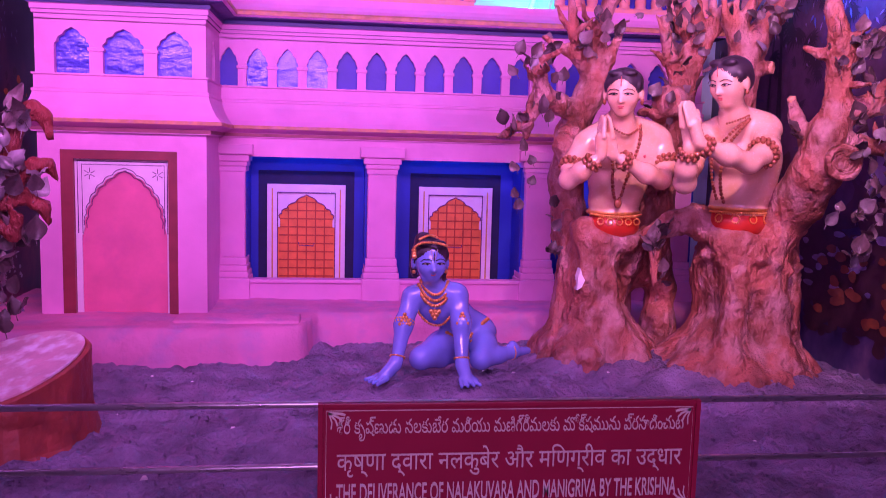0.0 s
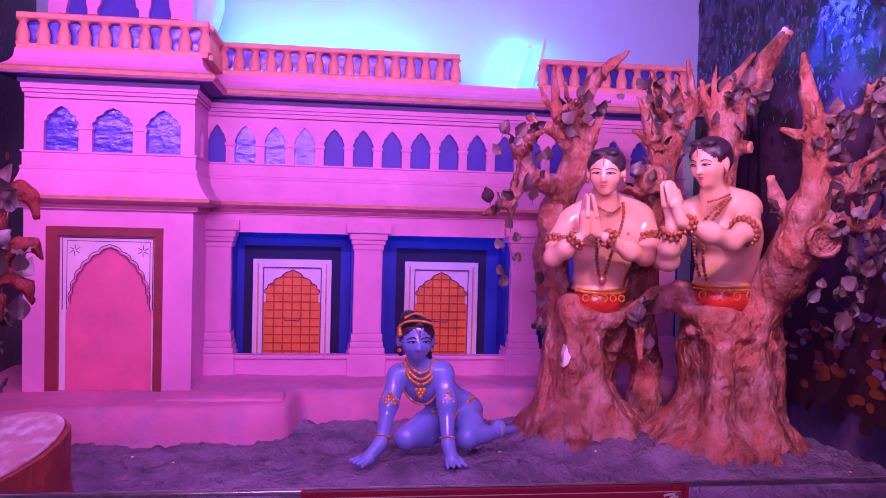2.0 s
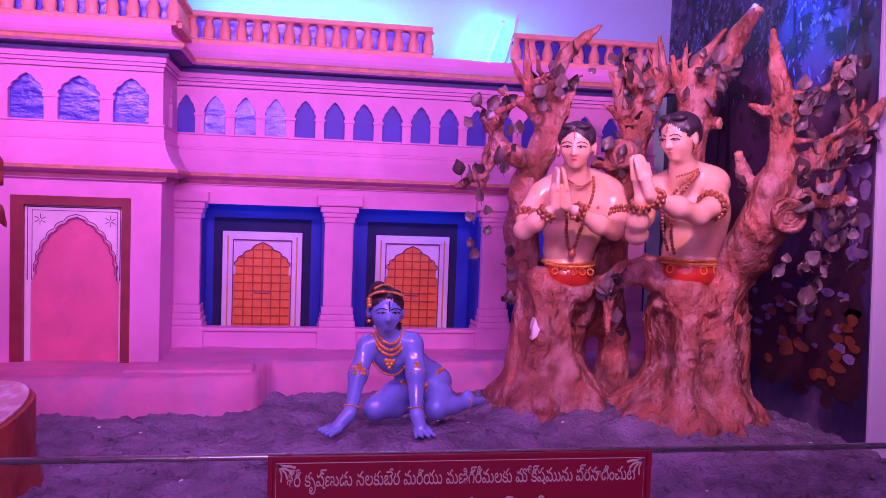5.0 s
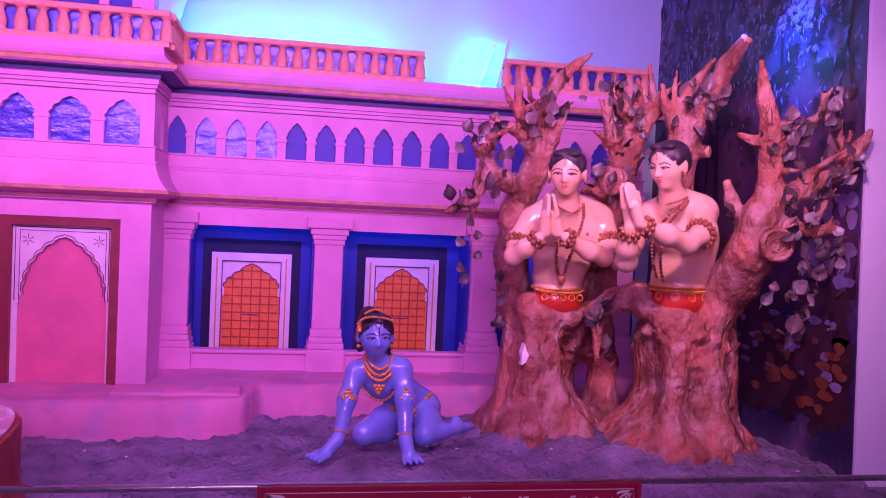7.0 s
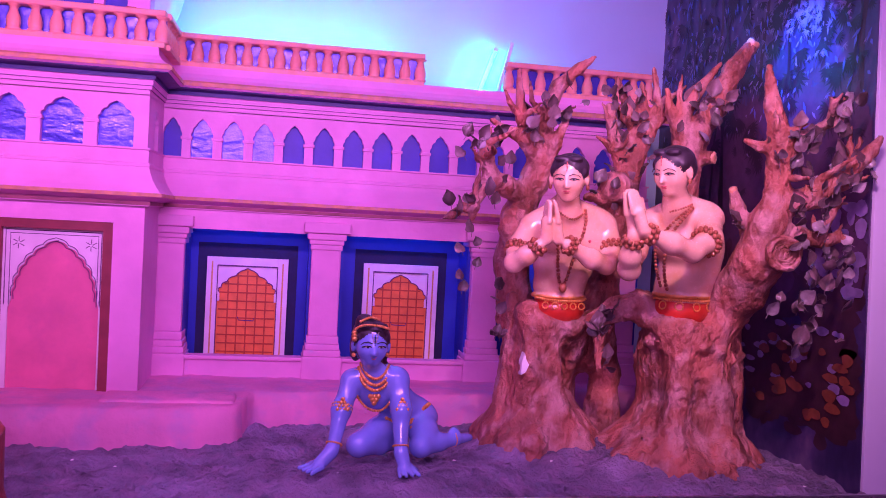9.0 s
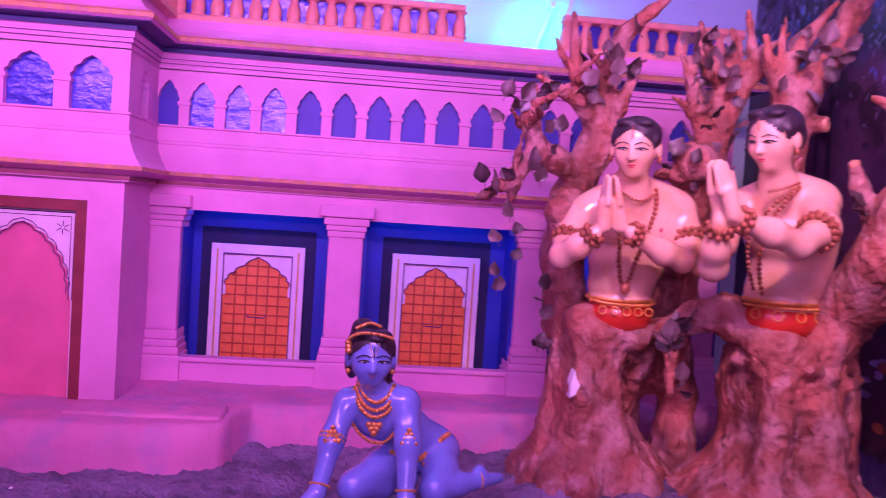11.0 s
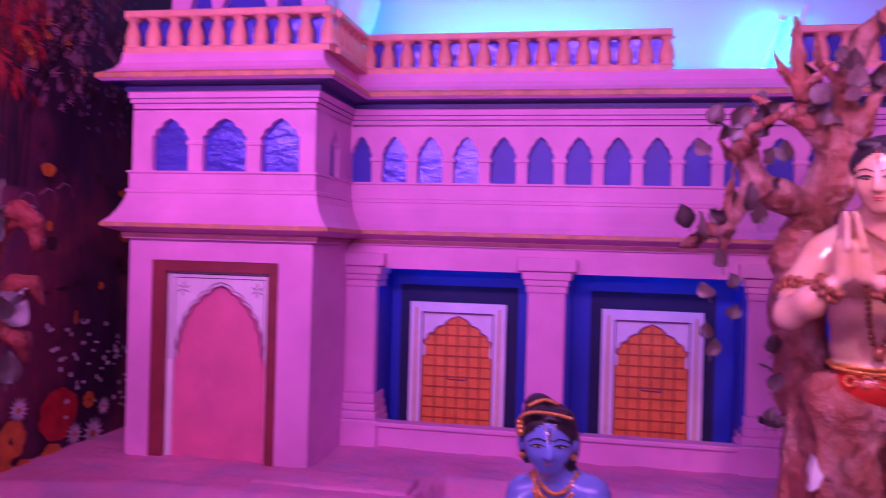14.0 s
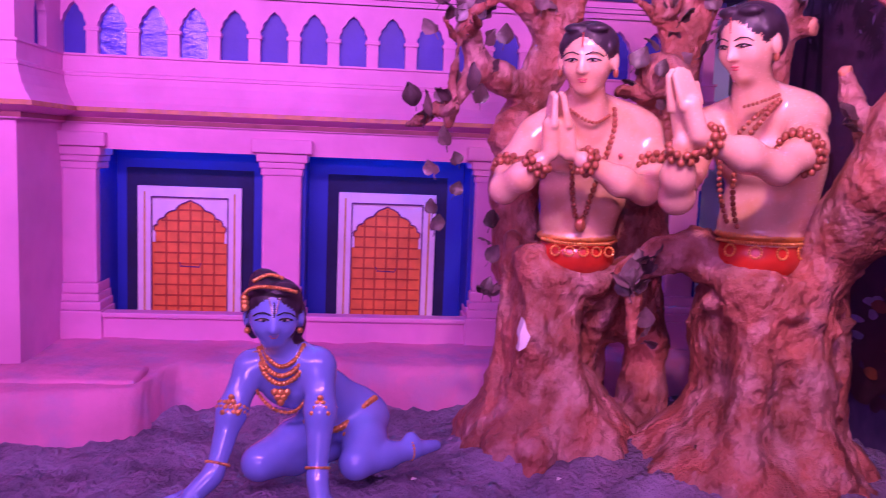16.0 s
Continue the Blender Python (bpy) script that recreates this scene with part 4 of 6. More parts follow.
tagged(statue, "flesh-painted half-length praying statue rising out of a hollow trunk, bead ornaments", "statue", "pair of praying statues")

# ---- the second praying statue, turned aside ----
form, beads = Form(0.0056, 0.03), Beads()
f, r, u = face_frame(-60, 13)
head(form, beads, (1.890, 3.69, 2.082), f, r, u, 0.107, 0, 1, 5, 6, 7, 8, "line", 0.86)
form.limb((1.925, 3.725, 1.99), (1.965, 3.77, 1.88), 0.054, 0.064, 0)
form.chain([(1.90, 3.92, 1.86), (1.99, 3.82, 1.895), (2.095, 3.735, 1.885)], [0.06, 0.078, 0.07])
form.limb((1.96, 3.77, 1.95), (2.07, 3.77, 1.90), 0.05, 0.06, 0, 0.05)
form.lump((2.04, 3.85, 1.775), (0.145, 0.15, 0.13), 0, (0, 0, -45))
form.lump((2.13, 3.86, 1.745), (0.115, 0.11, 0.155), 0)
form.lump((2.085, 3.87, 1.63), (0.145, 0.122, 0.14), 0)
form.lump((2.065, 3.875, 1.55), (0.138, 0.118, 0.11), 0)
form.chain([(2.09, 3.71, 1.872), (2.035, 3.59, 1.79), (1.925, 3.525, 1.732)], [0.062, 0.053, 0.042])
form.chain([(1.925, 3.525, 1.732), (1.81, 3.49, 1.765), (1.695, 3.475, 1.80)], [0.042, 0.044, 0.027])
form.chain([(1.865, 3.88, 1.84), (1.75, 3.73, 1.72), (1.675, 3.60, 1.642)], [0.058, 0.052, 0.044])
form.chain([(1.675, 3.60, 1.642), (1.655, 3.55, 1.70), (1.645, 3.50, 1.785)], [0.044, 0.042, 0.029])
hand_pair(form, (1.607, 3.485, 1.978), (1.66, 3.49, 1.81), 0.022, (0.35, -1, 0.05))
form.lump((2.06, 3.872, 1.52), (0.142, 0.122, 0.026), 3, blend=0.012)
form.lump((2.06, 3.875, 1.45), (0.140, 0.122, 0.09), 2, blend=0.012)
beads.ring((1.705, 3.475, 1.797), (1, 0.15, -0.35), 0.037, 0.0125, 4, 2)
beads.ring((1.648, 3.512, 1.765), (0.1, 0.5, -0.85), 0.037, 0.0125, 4, 2)
beads.ring((2.01, 3.575, 1.778), (0.85, 0.6, 0.45), 0.061, 0.0125, 4, 2)
beads.string([(1.995, 3.69, 1.925), (1.93, 3.645, 1.87), (1.875, 3.635, 1.80), (1.87, 3.675, 1.70), (1.905, 3.735, 1.60), (1.93, 3.745, 1.54)], 0.0095, 4)
beads.string([(1.99, 3.685, 1.925), (1.90, 3.665, 1.86), (1.845, 3.705, 1.76), (1.86, 3.74, 1.66), (1.90, 3.76, 1.56)], 0.0085, 4)
beads.string([(1.985, 3.675, 1.94), (1.92, 3.66, 1.915), (1.88, 3.69, 1.90)], 0.006, 4)
for k in range(5):
    a = radians(-150 + 34 * k)
    beads.ring((2.06 + 0.139 * math.cos(a), 3.875 + 0.121 * math.sin(a), 1.475), (math.cos(a), math.sin(a), 0.15), 0.018, 0.0045, 3)
beads.string([(2.06 + 0.142 * math.cos(radians(-175 + 20 * k)), 3.875 + 0.123 * math.sin(radians(-175 + 20 * k)), 1.503) for k in range(10)], 0.006, 3, 1.4)
for e in (-1, 1):
    beads.ball(Vector((1.89, 3.69, 2.095)) + r * 0.084 * e - u * 0.055, (0.009, 0.009, 0.016), 4)
statue = skinned("praying_statue", form, STATUE, None, None, beads.out())
tagged(statue, "flesh-painted half-length praying statue turned aside in a broken trunk, bead ornaments", "statue", "pair of praying statues")

# ---- crawling child statue ----
form, beads = Form(0.0065, 0.03), Beads()
f, r, u = face_frame(6, 2)
HC = Vector((0.580, 3.605, 1.288))
head(form, beads, HC, f, r, u, 0.093, 0, 1, 5, 6, 7, 5, "wide", 1.05, 0.86)
form.lump(HC + Vector((-0.03, 0.015, 0.092)), (0.036, 0.036, 0.03), 1, blend=0.025)
for e in (-1, 1):
    form.lump(HC + Vector((0.058 * e, 0.05, -0.02)), (0.026, 0.04, 0.06), 1, blend=0.01)
form.limb((0.585, 3.62, 1.215), (0.605, 3.655, 1.16), 0.038, 0.046, 0)
form.chain([(0.520, 3.665, 1.128), (0.608, 3.675, 1.148), (0.692, 3.64, 1.142)], [0.044, 0.056, 0.050])
form.lump((0.615, 3.69, 1.09), (0.086, 0.075, 0.078), 0)
form.chain([(0.635, 3.69, 1.085), (0.71, 3.745, 1.03), (0.79, 3.80, 0.965)], [0.078, 0.072, 0.078])
form.lump((0.815, 3.81, 0.945), (0.078, 0.082, 0.072), 0)
form.chain([(0.512, 3.66, 1.122), (0.472, 3.60, 1.018), (0.442, 3.535, 0.885)], [0.043, 0.037, 0.025])
form.chain([(0.702, 3.63, 1.132), (0.712, 3.565, 1.03), (0.710, 3.51, 0.885)], [0.046, 0.039, 0.026])
for bx, by, dx, dy, th in ((0.432, 3.52, -0.085, -0.05, 1), (0.712, 3.495, 0.02, -0.085, -1)):
    form.limb((bx, by, 0.865), (bx + dx * 0.55, by + dy * 0.55, 0.822), 0.03, 0.026, 0, 0.02)
    for k in range(4):
        s = (k - 1.5) * 0.018
        nx, ny = -dy / 0.1, dx / 0.1
        form.limb((bx + dx * 0.55 + nx * s, by + dy * 0.55 + ny * s, 0.82), (bx + dx * 1.15 + nx * s * 1.7, by + dy * 1.15 + ny * s * 1.7, 0.808), 0.0125, 0.009, 0, 0.006)
    form.limb((bx + dx * 0.2, by + dy * 0.2, 0.84), (bx + dx * 0.7 + dy * 0.5 * th, by + dy * 0.7 - dx * 0.5 * th, 0.815), 0.013, 0.01, 0, 0.008)
form.chain([(0.845, 3.80, 0.935), (0.835, 3.71, 0.90), (0.812, 3.635, 0.862)], [0.066, 0.058, 0.047])
form.chain([(0.812, 3.635, 0.858), (0.90, 3.69, 0.862), (0.975, 3.725, 0.868)], [0.046, 0.038, 0.027], 0, 0.015)
form.limb((0.975, 3.725, 0.866), (1.05, 3.775, 0.862), 0.028, 0.017, 0, 0.015)
form.lump((0.972, 3.735, 0.893), (0.022, 0.022, 0.024), 0, blend=0.02)
form.chain([(0.755, 3.80, 0.935), (0.64, 3.69, 0.905), (0.548, 3.60, 0.875)], [0.066, 0.058, 0.048])
form.chain([(0.548, 3.605, 0.868), (0.64, 3.67, 0.855), (0.74, 3.76, 0.85)], [0.046, 0.040, 0.032], 0, 0.02)
for k, (w, z, b) in enumerate(((0.058, 1.185, 0.007), (0.066, 1.168, 0.008), (0.070, 1.155, 0.008))):
    beads.string([(0.603 - w, 3.645, z + 0.015), (0.603 - w * 0.6, 3.607 - 0.004 * k, z - 0.022 - 0.006 * k), (0.603, 3.592 - 0.004 * k, z - 0.038 - 0.008 * k), (0.603 + w * 0.6, 3.602 - 0.004 * k, z - 0.022 - 0.006 * k), (0.603 + w, 3.63, z + 0.015)], b, 3, 1.2)
for k in range(3):
    for i in range(3 - k):
        beads.ball((0.603 + 0.016 * (i - (2 - k) / 2), 3.594, 1.075 - 0.014 * k), (0.011, 0.008, 0.011), 3)
beads.string([(0.525, 3.645, 1.17), (0.53, 3.628, 1.08), (0.58, 3.622, 1.02), (0.64, 3.618, 1.015), (0.680, 3.597, 1.08), (0.675, 3.60, 1.165)], 0.006, 3, 1.5)
for c, ax in (((0.474, 3.602, 1.025), (0.25, 0.6, 1.0)), ((0.712, 3.568, 1.035), (0, 0.5, 1))):
    beads.ring(c, ax, 0.039, 0.007, 3, 2)
    for k in range(4):
        for i in range(4 - k):
            beads.ball(Vector(c) + Vector((0.013 * (i - (3 - k) / 2), -0.040 + 0.004 * k, 0.002 + 0.013 * k)), (0.009, 0.006, 0.009), 3, None, 6, 4)
for c, ax in (((0.445, 3.542, 0.893), (0.2, 0.5, 1)), ((0.710, 3.513, 0.893), (0, 0.4, 1)), ((0.968, 3.722, 0.868), (0.9, 0.4, 0))):
    beads.ring(c, ax, 0.030, 0.0045, 3)
beads.string([(0.862, 3.775, 1.005), (0.835, 3.74, 0.995), (0.80, 3.725, 0.965), (0.765, 3.70, 0.94), (0.72, 3.685, 0.938), (0.665, 3.675, 0.965)], 0.011, 3, 1.1)
beads.string([(0.872, 3.78, 0.985), (0.845, 3.735, 0.972), (0.81, 3.715, 0.945), (0.775, 3.69, 0.92)], 0.008, 3, 1.2)
beads.string([HC + Vector((-0.078, -0.03, 0.03)), HC + Vector((-0.07, -0.045, 0.065)), HC + Vector((-0.035, -0.07, 0.085)), HC + Vector((0.02, -0.08, 0.085)), HC + Vector((0.065, -0.05, 0.07))], 0.006, 3, 1.3)
beads.string([HC + Vector((-0.072, -0.04, 0.025)), HC + Vector((-0.074, -0.035, 0.06))], 0.012, 3, 1.0)
beads.string([HC + Vector((-0.05, -0.03, 0.095)), HC + Vector((-0.01, -0.03, 0.112)), HC + Vector((0.03, -0.02, 0.10))], 0.006, 3, 1.3)
for e in (-1, 1):
    beads.ball(HC + r * 0.070 * e - u * 0.045, 0.009, 3)
AZURES = [AZURE] + STATUE[1:]
statue = skinned("crawling_statue", form, AZURES, None, None, beads.out())
tagged(statue, "glossy azure-painted crawling child statue with gold ornaments on the soil", "statue")

# ---- moulded trees ----
BARK = mat("red_brown_bark", (0.32, 0.10, 0.072), 0.46, vary=0.6, scale=6, bump=1.0, bump_scale=34, coat=0.1, second=(0.56, 0.30, 0.29), second_amount=0.75, stretch=(1, 1, 0.7), distance=0.03)
BARK_DARK = mat("dark_red_bark", (0.22, 0.03, 0.028), 0.5, vary=0.5, scale=9, bump=0.9, bump_scale=50, stretch=(1, 1, 0.5), distance=0.025)
CUT = mat("pale_cut_wood", (0.62, 0.30, 0.18), 0.5, vary=0.25, scale=30, bump=0.5, bump_scale=60)
LEAF = mat("brown_grey_leaf", (0.12, 0.072, 0.08), 0.42, vary=0.4, scale=30, bump=0.6, bump_scale=90, coat=0.15, random_value=0.55)
LEAF_PALE = mat("pale_grey_leaf", (0.23, 0.18, 0.205), 0.3, vary=0.3, scale=30, bump=0.6, bump_scale=90, coat=0.25, random_value=0.5)
CHIP = mat("bare_plaster_chip", (0.85, 0.82, 0.82), 0.6)


def bark_relief(v):
    q = Vector((v.x * 15, v.y * 15, v.z * 4.5))
    k = max(0.34, min(1.0, (1.75 - v.z) * 2.2))
    d = k * (0.034 * noise.noise(q * 0.8) + 0.022 * abs(noise.noise(q * 1.9)) + 0.012 * noise.noise(q * 4.2)) + 0.006 * noise.noise(v * 55) + 0.017 * abs(noise.noise(v * 19)) + 0.010 * noise.noise(v * 33) - 0.006
    n = noise.noise_vector(v * 7)
    return v + Vector((n.x, n.y, 0)) * (0.6 * d) + Vector((noise.noise(v * 11 + Vector((5, 0, 0))), -0.6, noise.noise(v * 9 + Vector((0, 7, 0))))) * d


def leaf_mesh(name, size, material, curl, wide=0.50, crumple=0.05, seed=0):
    """A broad curled leaf with a folded midrib and a crumpled blade."""
    bm = bmesh.new()
    rows = []
    for i in range(7):
        t = i / 6
        w = size * wide * math.sin(math.pi * (0.08 + 0.90 * t) ** 0.75) + 0.0006
        z = curl * size * (t * t) * 0.6
        row = []
        for k in range(5):
            a = (k - 2) / 2
            n = noise.noise(Vector((a * 2.3 + seed, t * 4.1, seed * 1.7)))
            row.append(bm.verts.new((a * w * (1 - 0.15 * abs(curl) * a * a), t * size + 0.06 * size * n, z + curl * w * 0.55 * abs(a) ** 1.4 - (curl * size * 0.05 if k == 2 else 0) + size * crumple * 2.4 * n * (0.3 + abs(a)))))
        rows.append(row)
    for a, b in zip(rows, rows[1:]):
        for k in range(4):
            bm.faces.new((a[k], a[k + 1], b[k + 1], b[k]))
    tube(bm, [(0, -size * 0.35, 0.004), (0, 0.0, 0.0)], [0.0016, 0.0016], 5)
    me = bpy.data.meshes.new(name)
    bm.to_mesh(me)
    bm.free()
    me.materials.append(material)
    for p in me.polygons:
        p.use_smooth = True
    return me


LEAVES = [leaf_mesh("leaf", size, LEAF, curl, 0.52, 0.07, k) for k, (size, curl) in enumerate(((0.066, 0.5), (0.056, -0.6), (0.074, 0.8), (0.062, -0.9)))]
LEAVES_PALE = [leaf_mesh("leaf", size, LEAF_PALE, curl, 0.50, 0.11, 5 + k) for k, (size, curl) in enumerate(((0.07, 0.5), (0.058, -0.5), (0.064, 0.9)))]
LEAVES_LONG = [leaf_mesh("leaf", size, m, curl, wide, 0.13, 9 + k) for k, (size, m, curl, wide) in enumerate(((0.10, LEAF_PALE, 1.2, 0.36), (0.085, LEAF_PALE, -1.0, 0.42), (0.09, LEAF, 0.9, 0.36)))]
rng = random.Random(11)


def leaf(parent, p, kinds, face=None):
    ob = new("leaf", rng.choice(kinds))
    ob.parent = parent
    e = Euler((rng.uniform(0.5, 2.3), rng.uniform(-0.9, 0.9), rng.uniform(-3.1, 3.1)))
    if face:
        e = Euler((radians(90) + rng.uniform(-0.5, 0.5), rng.uniform(-0.5, 0.5), rng.uniform(-0.6, 0.6)))
    ob.rotation_euler = e
    s = rng.uniform(0.75, 1.15)
    ob.scale = (s, s, s)
    ob.location = p
    return ob


def leaves_along(parent, pts, count, spread, kinds=None, pale=0.12):
    pts = [Vector(p) for p in pts]
    for k in range(count):
        t = rng.uniform(0, len(pts) - 1.001)
        i = int(t)
        p = pts[i].lerp(pts[i + 1], t - i) + Vector((rng.gauss(0, 1), rng.gauss(0, 0.7) - 0.5, rng.gauss(0, 1))) * spread
        leaf(parent, p, kinds or (LEAVES_PALE if rng.random() < pale else LEAVES), rng.random() < 0.55)


def roots(form, c, z, r0, n, reach, seed):
    q = random.Random(seed)
    for k in range(n):
        a = 2 * math.pi * (k + q.uniform(-0.3, 0.3)) / n
        d = Vector((math.cos(a), math.sin(a), 0))
        p = Vector((c[0], c[1], z))
        l = reach * q.uniform(0.75, 1.15)
        form.chain([p + d * r0 * 0.75 + Vector((0, 0, 0.20)), p + d * (r0 + l * 0.25) + Vector((0, 0, 0.09)), p + d * (r0 + l * 0.6) + Vector((0, 0, 0.035)), p + d * (r0 + l) + Vector((0, 0, -0.05))], [0.05, 0.05, 0.04, 0.02], 0, 0.07)


def twigs(form, bases, seed):
    """Short crooked twigs that spring from points on the limbs."""
    q = random.Random(seed)
    for b in bases:
        for k in range(3):
            p = Vector(b) + Vector((q.uniform(-0.03, 0.03), -0.02, q.uniform(-0.06, 0.06)))
            d = Vector((q.uniform(-1, 1), q.uniform(-0.7, 0.1), q.uniform(-0.1, 1.1))).normalized()
            e = (d + Vector((q.uniform(-0.6, 0.6), 0, q.uniform(-0.2, 0.7)))).normalized()
            l = q.uniform(0.05, 0.10)
            form.chain([p, p + d * l, p + d * l + e * l], [0.019, 0.014, 0.008], 0, 0.012)


# first tree, hollow trunk
tree = thing("moulded_tree", "red-brown moulded tree with a hollow trunk, broken limbs and dry leaves", "tree", "moulded trees")
form = Form(0.0125, 0.06)
form.chain([(1.44, 4.16, 1.34), (1.44, 4.15, 1.12), (1.455, 4.13, 0.92), (1.50, 4.10, 0.68)], [0.105, 0.12, 0.14, 0.19])
form.chain([(1.44, 4.30, 1.30), (1.43, 4.32, 0.95), (1.42, 4.32, 0.68)], [0.115, 0.125, 0.165])
form.chain([(1.62, 4.38, 1.25), (1.62, 4.40, 0.95), (1.62, 4.40, 0.68)], [0.12, 0.11, 0.14])
form.chain([(1.82, 4.33, 1.30), (1.875, 4.31, 1.08), (1.865, 4.30, 0.88), (1.87, 4.28, 0.68)], [0.095, 0.07, 0.085, 0.12], 0, 0.04)
form.lump((1.54, 4.19, 1.27), (0.18, 0.14, 0.085), 0)
form.chain([(1.335, 4.22, 1.45), (1.325, 4.18, 1.2), (1.30, 4.16, 0.98), (1.22, 4.12, 0.72)], [0.032, 0.032, 0.034, 0.05], 0, 0.02)
roots(form, (1.48, 4.16), 0.74, 0.15, 13, 0.20, 3)
form.chain([(1.37, 4.2, 1.36), (1.385, 4.09, 1.39), (1.44, 4.05, 1.34), (1.60, 4.05, 1.325), (1.72, 4.12, 1.36)], [0.055, 0.05, 0.042, 0.042, 0.055], 0, 0.03)
form.chain([(1.39, 4.10, 1.38), (1.40, 4.04, 1.15), (1.37, 4.02, 0.85)], [0.05, 0.045, 0.065])
form.chain([(1.47, 4.06, 1.33), (1.49, 4.04, 1.1), (1.54, 3.98, 0.88), (1.64, 3.92, 0.72)], [0.04, 0.042, 0.055, 0.05])
form.chain([(1.66, 4.10, 1.33), (1.645, 4.16, 1.2), (1.62, 4.26, 1.0)], [0.045, 0.04, 0.05], 0, 0.03)
form.lump((1.80, 4.13, 2.02), (0.085, 0.075, 0.08), 0)
form.chain([(1.39, 4.36, 1.35), (1.36, 4.38, 1.62), (1.375, 4.36, 1.85), (1.44, 4.30, 2.05), (1.47, 4.27, 2.25)], [0.10, 0.08, 0.075, 0.065, 0.045])
form.chain([(1.40, 4.32, 1.95), (1.27, 4.25, 2.00), (1.19, 4.20, 2.03), (1.14, 4.17, 2.14), (1.165, 4.17, 2.26)], [0.06, 0.05, 0.042, 0.033, 0.016], 0, 0.03)
form.chain([(1.19, 4.20, 2.02), (1.10, 4.16, 1.92), (0.99, 4.13, 1.84), (0.955, 4.13, 1.825)], [0.038, 0.030, 0.020, 0.012], 0, 0.02)
form.chain([(1.40, 4.30, 1.88), (1.31, 4.20, 1.84), (1.285, 4.15, 1.79)], [0.05, 0.055, 0.06], 0, 0.02)
form.chain([(1.285, 4.15, 1.79), (1.30, 4.17, 1.68)], [0.058, 0.025], 0, 0.02)
form.chain([(1.45, 4.29, 2.12), (1.37, 4.24, 2.22), (1.32, 4.2, 2.35), (1.29, 4.18, 2.56)], [0.045, 0.036, 0.030, 0.013], 0, 0.02)
form.chain([(1.37, 4.24, 2.22), (1.25, 4.2, 2.27), (1.17, 4.18, 2.31)], [0.03, 0.022, 0.013], 0, 0.02)
form.chain([(1.465, 4.27, 2.2), (1.46, 4.24, 2.36), (1.50, 4.21, 2.50), (1.60, 4.18, 2.60), (1.665, 4.16, 2.655)], [0.045, 0.040, 0.036, 0.026, 0.012], 0, 0.02)
form.chain([(1.47, 4.27, 2.1), (1.51, 4.22, 2.22), (1.55, 4.19, 2.35)], [0.04, 0.03, 0.016], 0, 0.02)
form.chain([(1.73, 4.30, 1.2), (1.80, 4.30, 1.5), (1.83, 4.28, 1.8), (1.87, 4.24, 2.0), (1.92, 4.2, 2.2)], [0.13, 0.10, 0.085, 0.08, 0.055])
form.chain([(1.87, 4.22, 1.98), (1.76, 4.17, 1.965), (1.66, 4.15, 1.965)], [0.06, 0.038, 0.018], 0, 0.02)
form.chain([(1.88, 4.2, 2.08), (1.80, 4.17, 2.25), (1.755, 4.16, 2.42)], [0.045, 0.035, 0.02], 0, 0.02)
form.chain([(1.92, 4.19, 2.18), (1.90, 4.17, 2.36), (1.86, 4.16, 2.40), (1.785, 4.15, 2.56)], [0.045, 0.035, 0.028, 0.012], 0, 0.02)
form.chain([(1.90, 4.17, 2.34), (1.92, 4.16, 2.45), (1.915, 4.15, 2.545)], [0.03, 0.022, 0.012], 0, 0.02)
form.chain([(1.93, 4.18, 2.2), (2.02, 4.16, 2.40), (1.975, 4.15, 2.62)], [0.04, 0.03, 0.013], 0, 0.02)
twigs(form, ((1.13, 4.17, 2.16), (1.06, 4.14, 1.88), (1.31, 4.2, 2.35), (1.46, 4.24, 2.36), (1.80, 4.17, 2.25), (1.90, 4.17, 2.36), (1.98, 4.16, 2.40)), 4)
skinned("trunk", form, [BARK], tree, bark_relief)
bm = bmesh.new()
plate(bm, [(1.329, 1.105), (1.352, 1.12), (1.366, 1.155), (1.352, 1.178), (1.343, 1.21), (1.330, 1.165)], 3.975, 4.03)
part("bare_patch", bm, CHIP, tree, "chipped white plaster patch")
leaves_along(tree, [(1.17, 4.17, 2.10), (1.12, 4.17, 2.18), (1.18, 4.18, 2.25)], 21, 0.045)
leaves_along(tree, [(1.15, 4.15, 1.98), (0.98, 4.12, 1.84)], 12, 0.04)
leaves_along(tree, [(1.30, 4.2, 2.25), (1.45, 4.2, 2.3), (1.55, 4.18, 2.5)], 18, 0.05)
leaves_along(tree, [(1.72, 4.15, 1.98), (1.9, 4.17, 2.2), (1.80, 4.15, 2.4), (1.95, 4.14, 2.4)], 40, 0.055)
leaves_along(tree, [(1.235, 4.2, 1.62), (1.245, 4.12, 1.35), (1.22, 4.1, 1.2)], 8, 0.012, kinds=LEAVES)
for x, z in ((1.10, 1.76), (1.14, 1.70), (1.06, 1.665), (1.13, 1.60), (1.06, 1.535), (1.07, 1.48)):
    leaf(tree, (x - 0.02, 4.10, z), LEAVES, True)

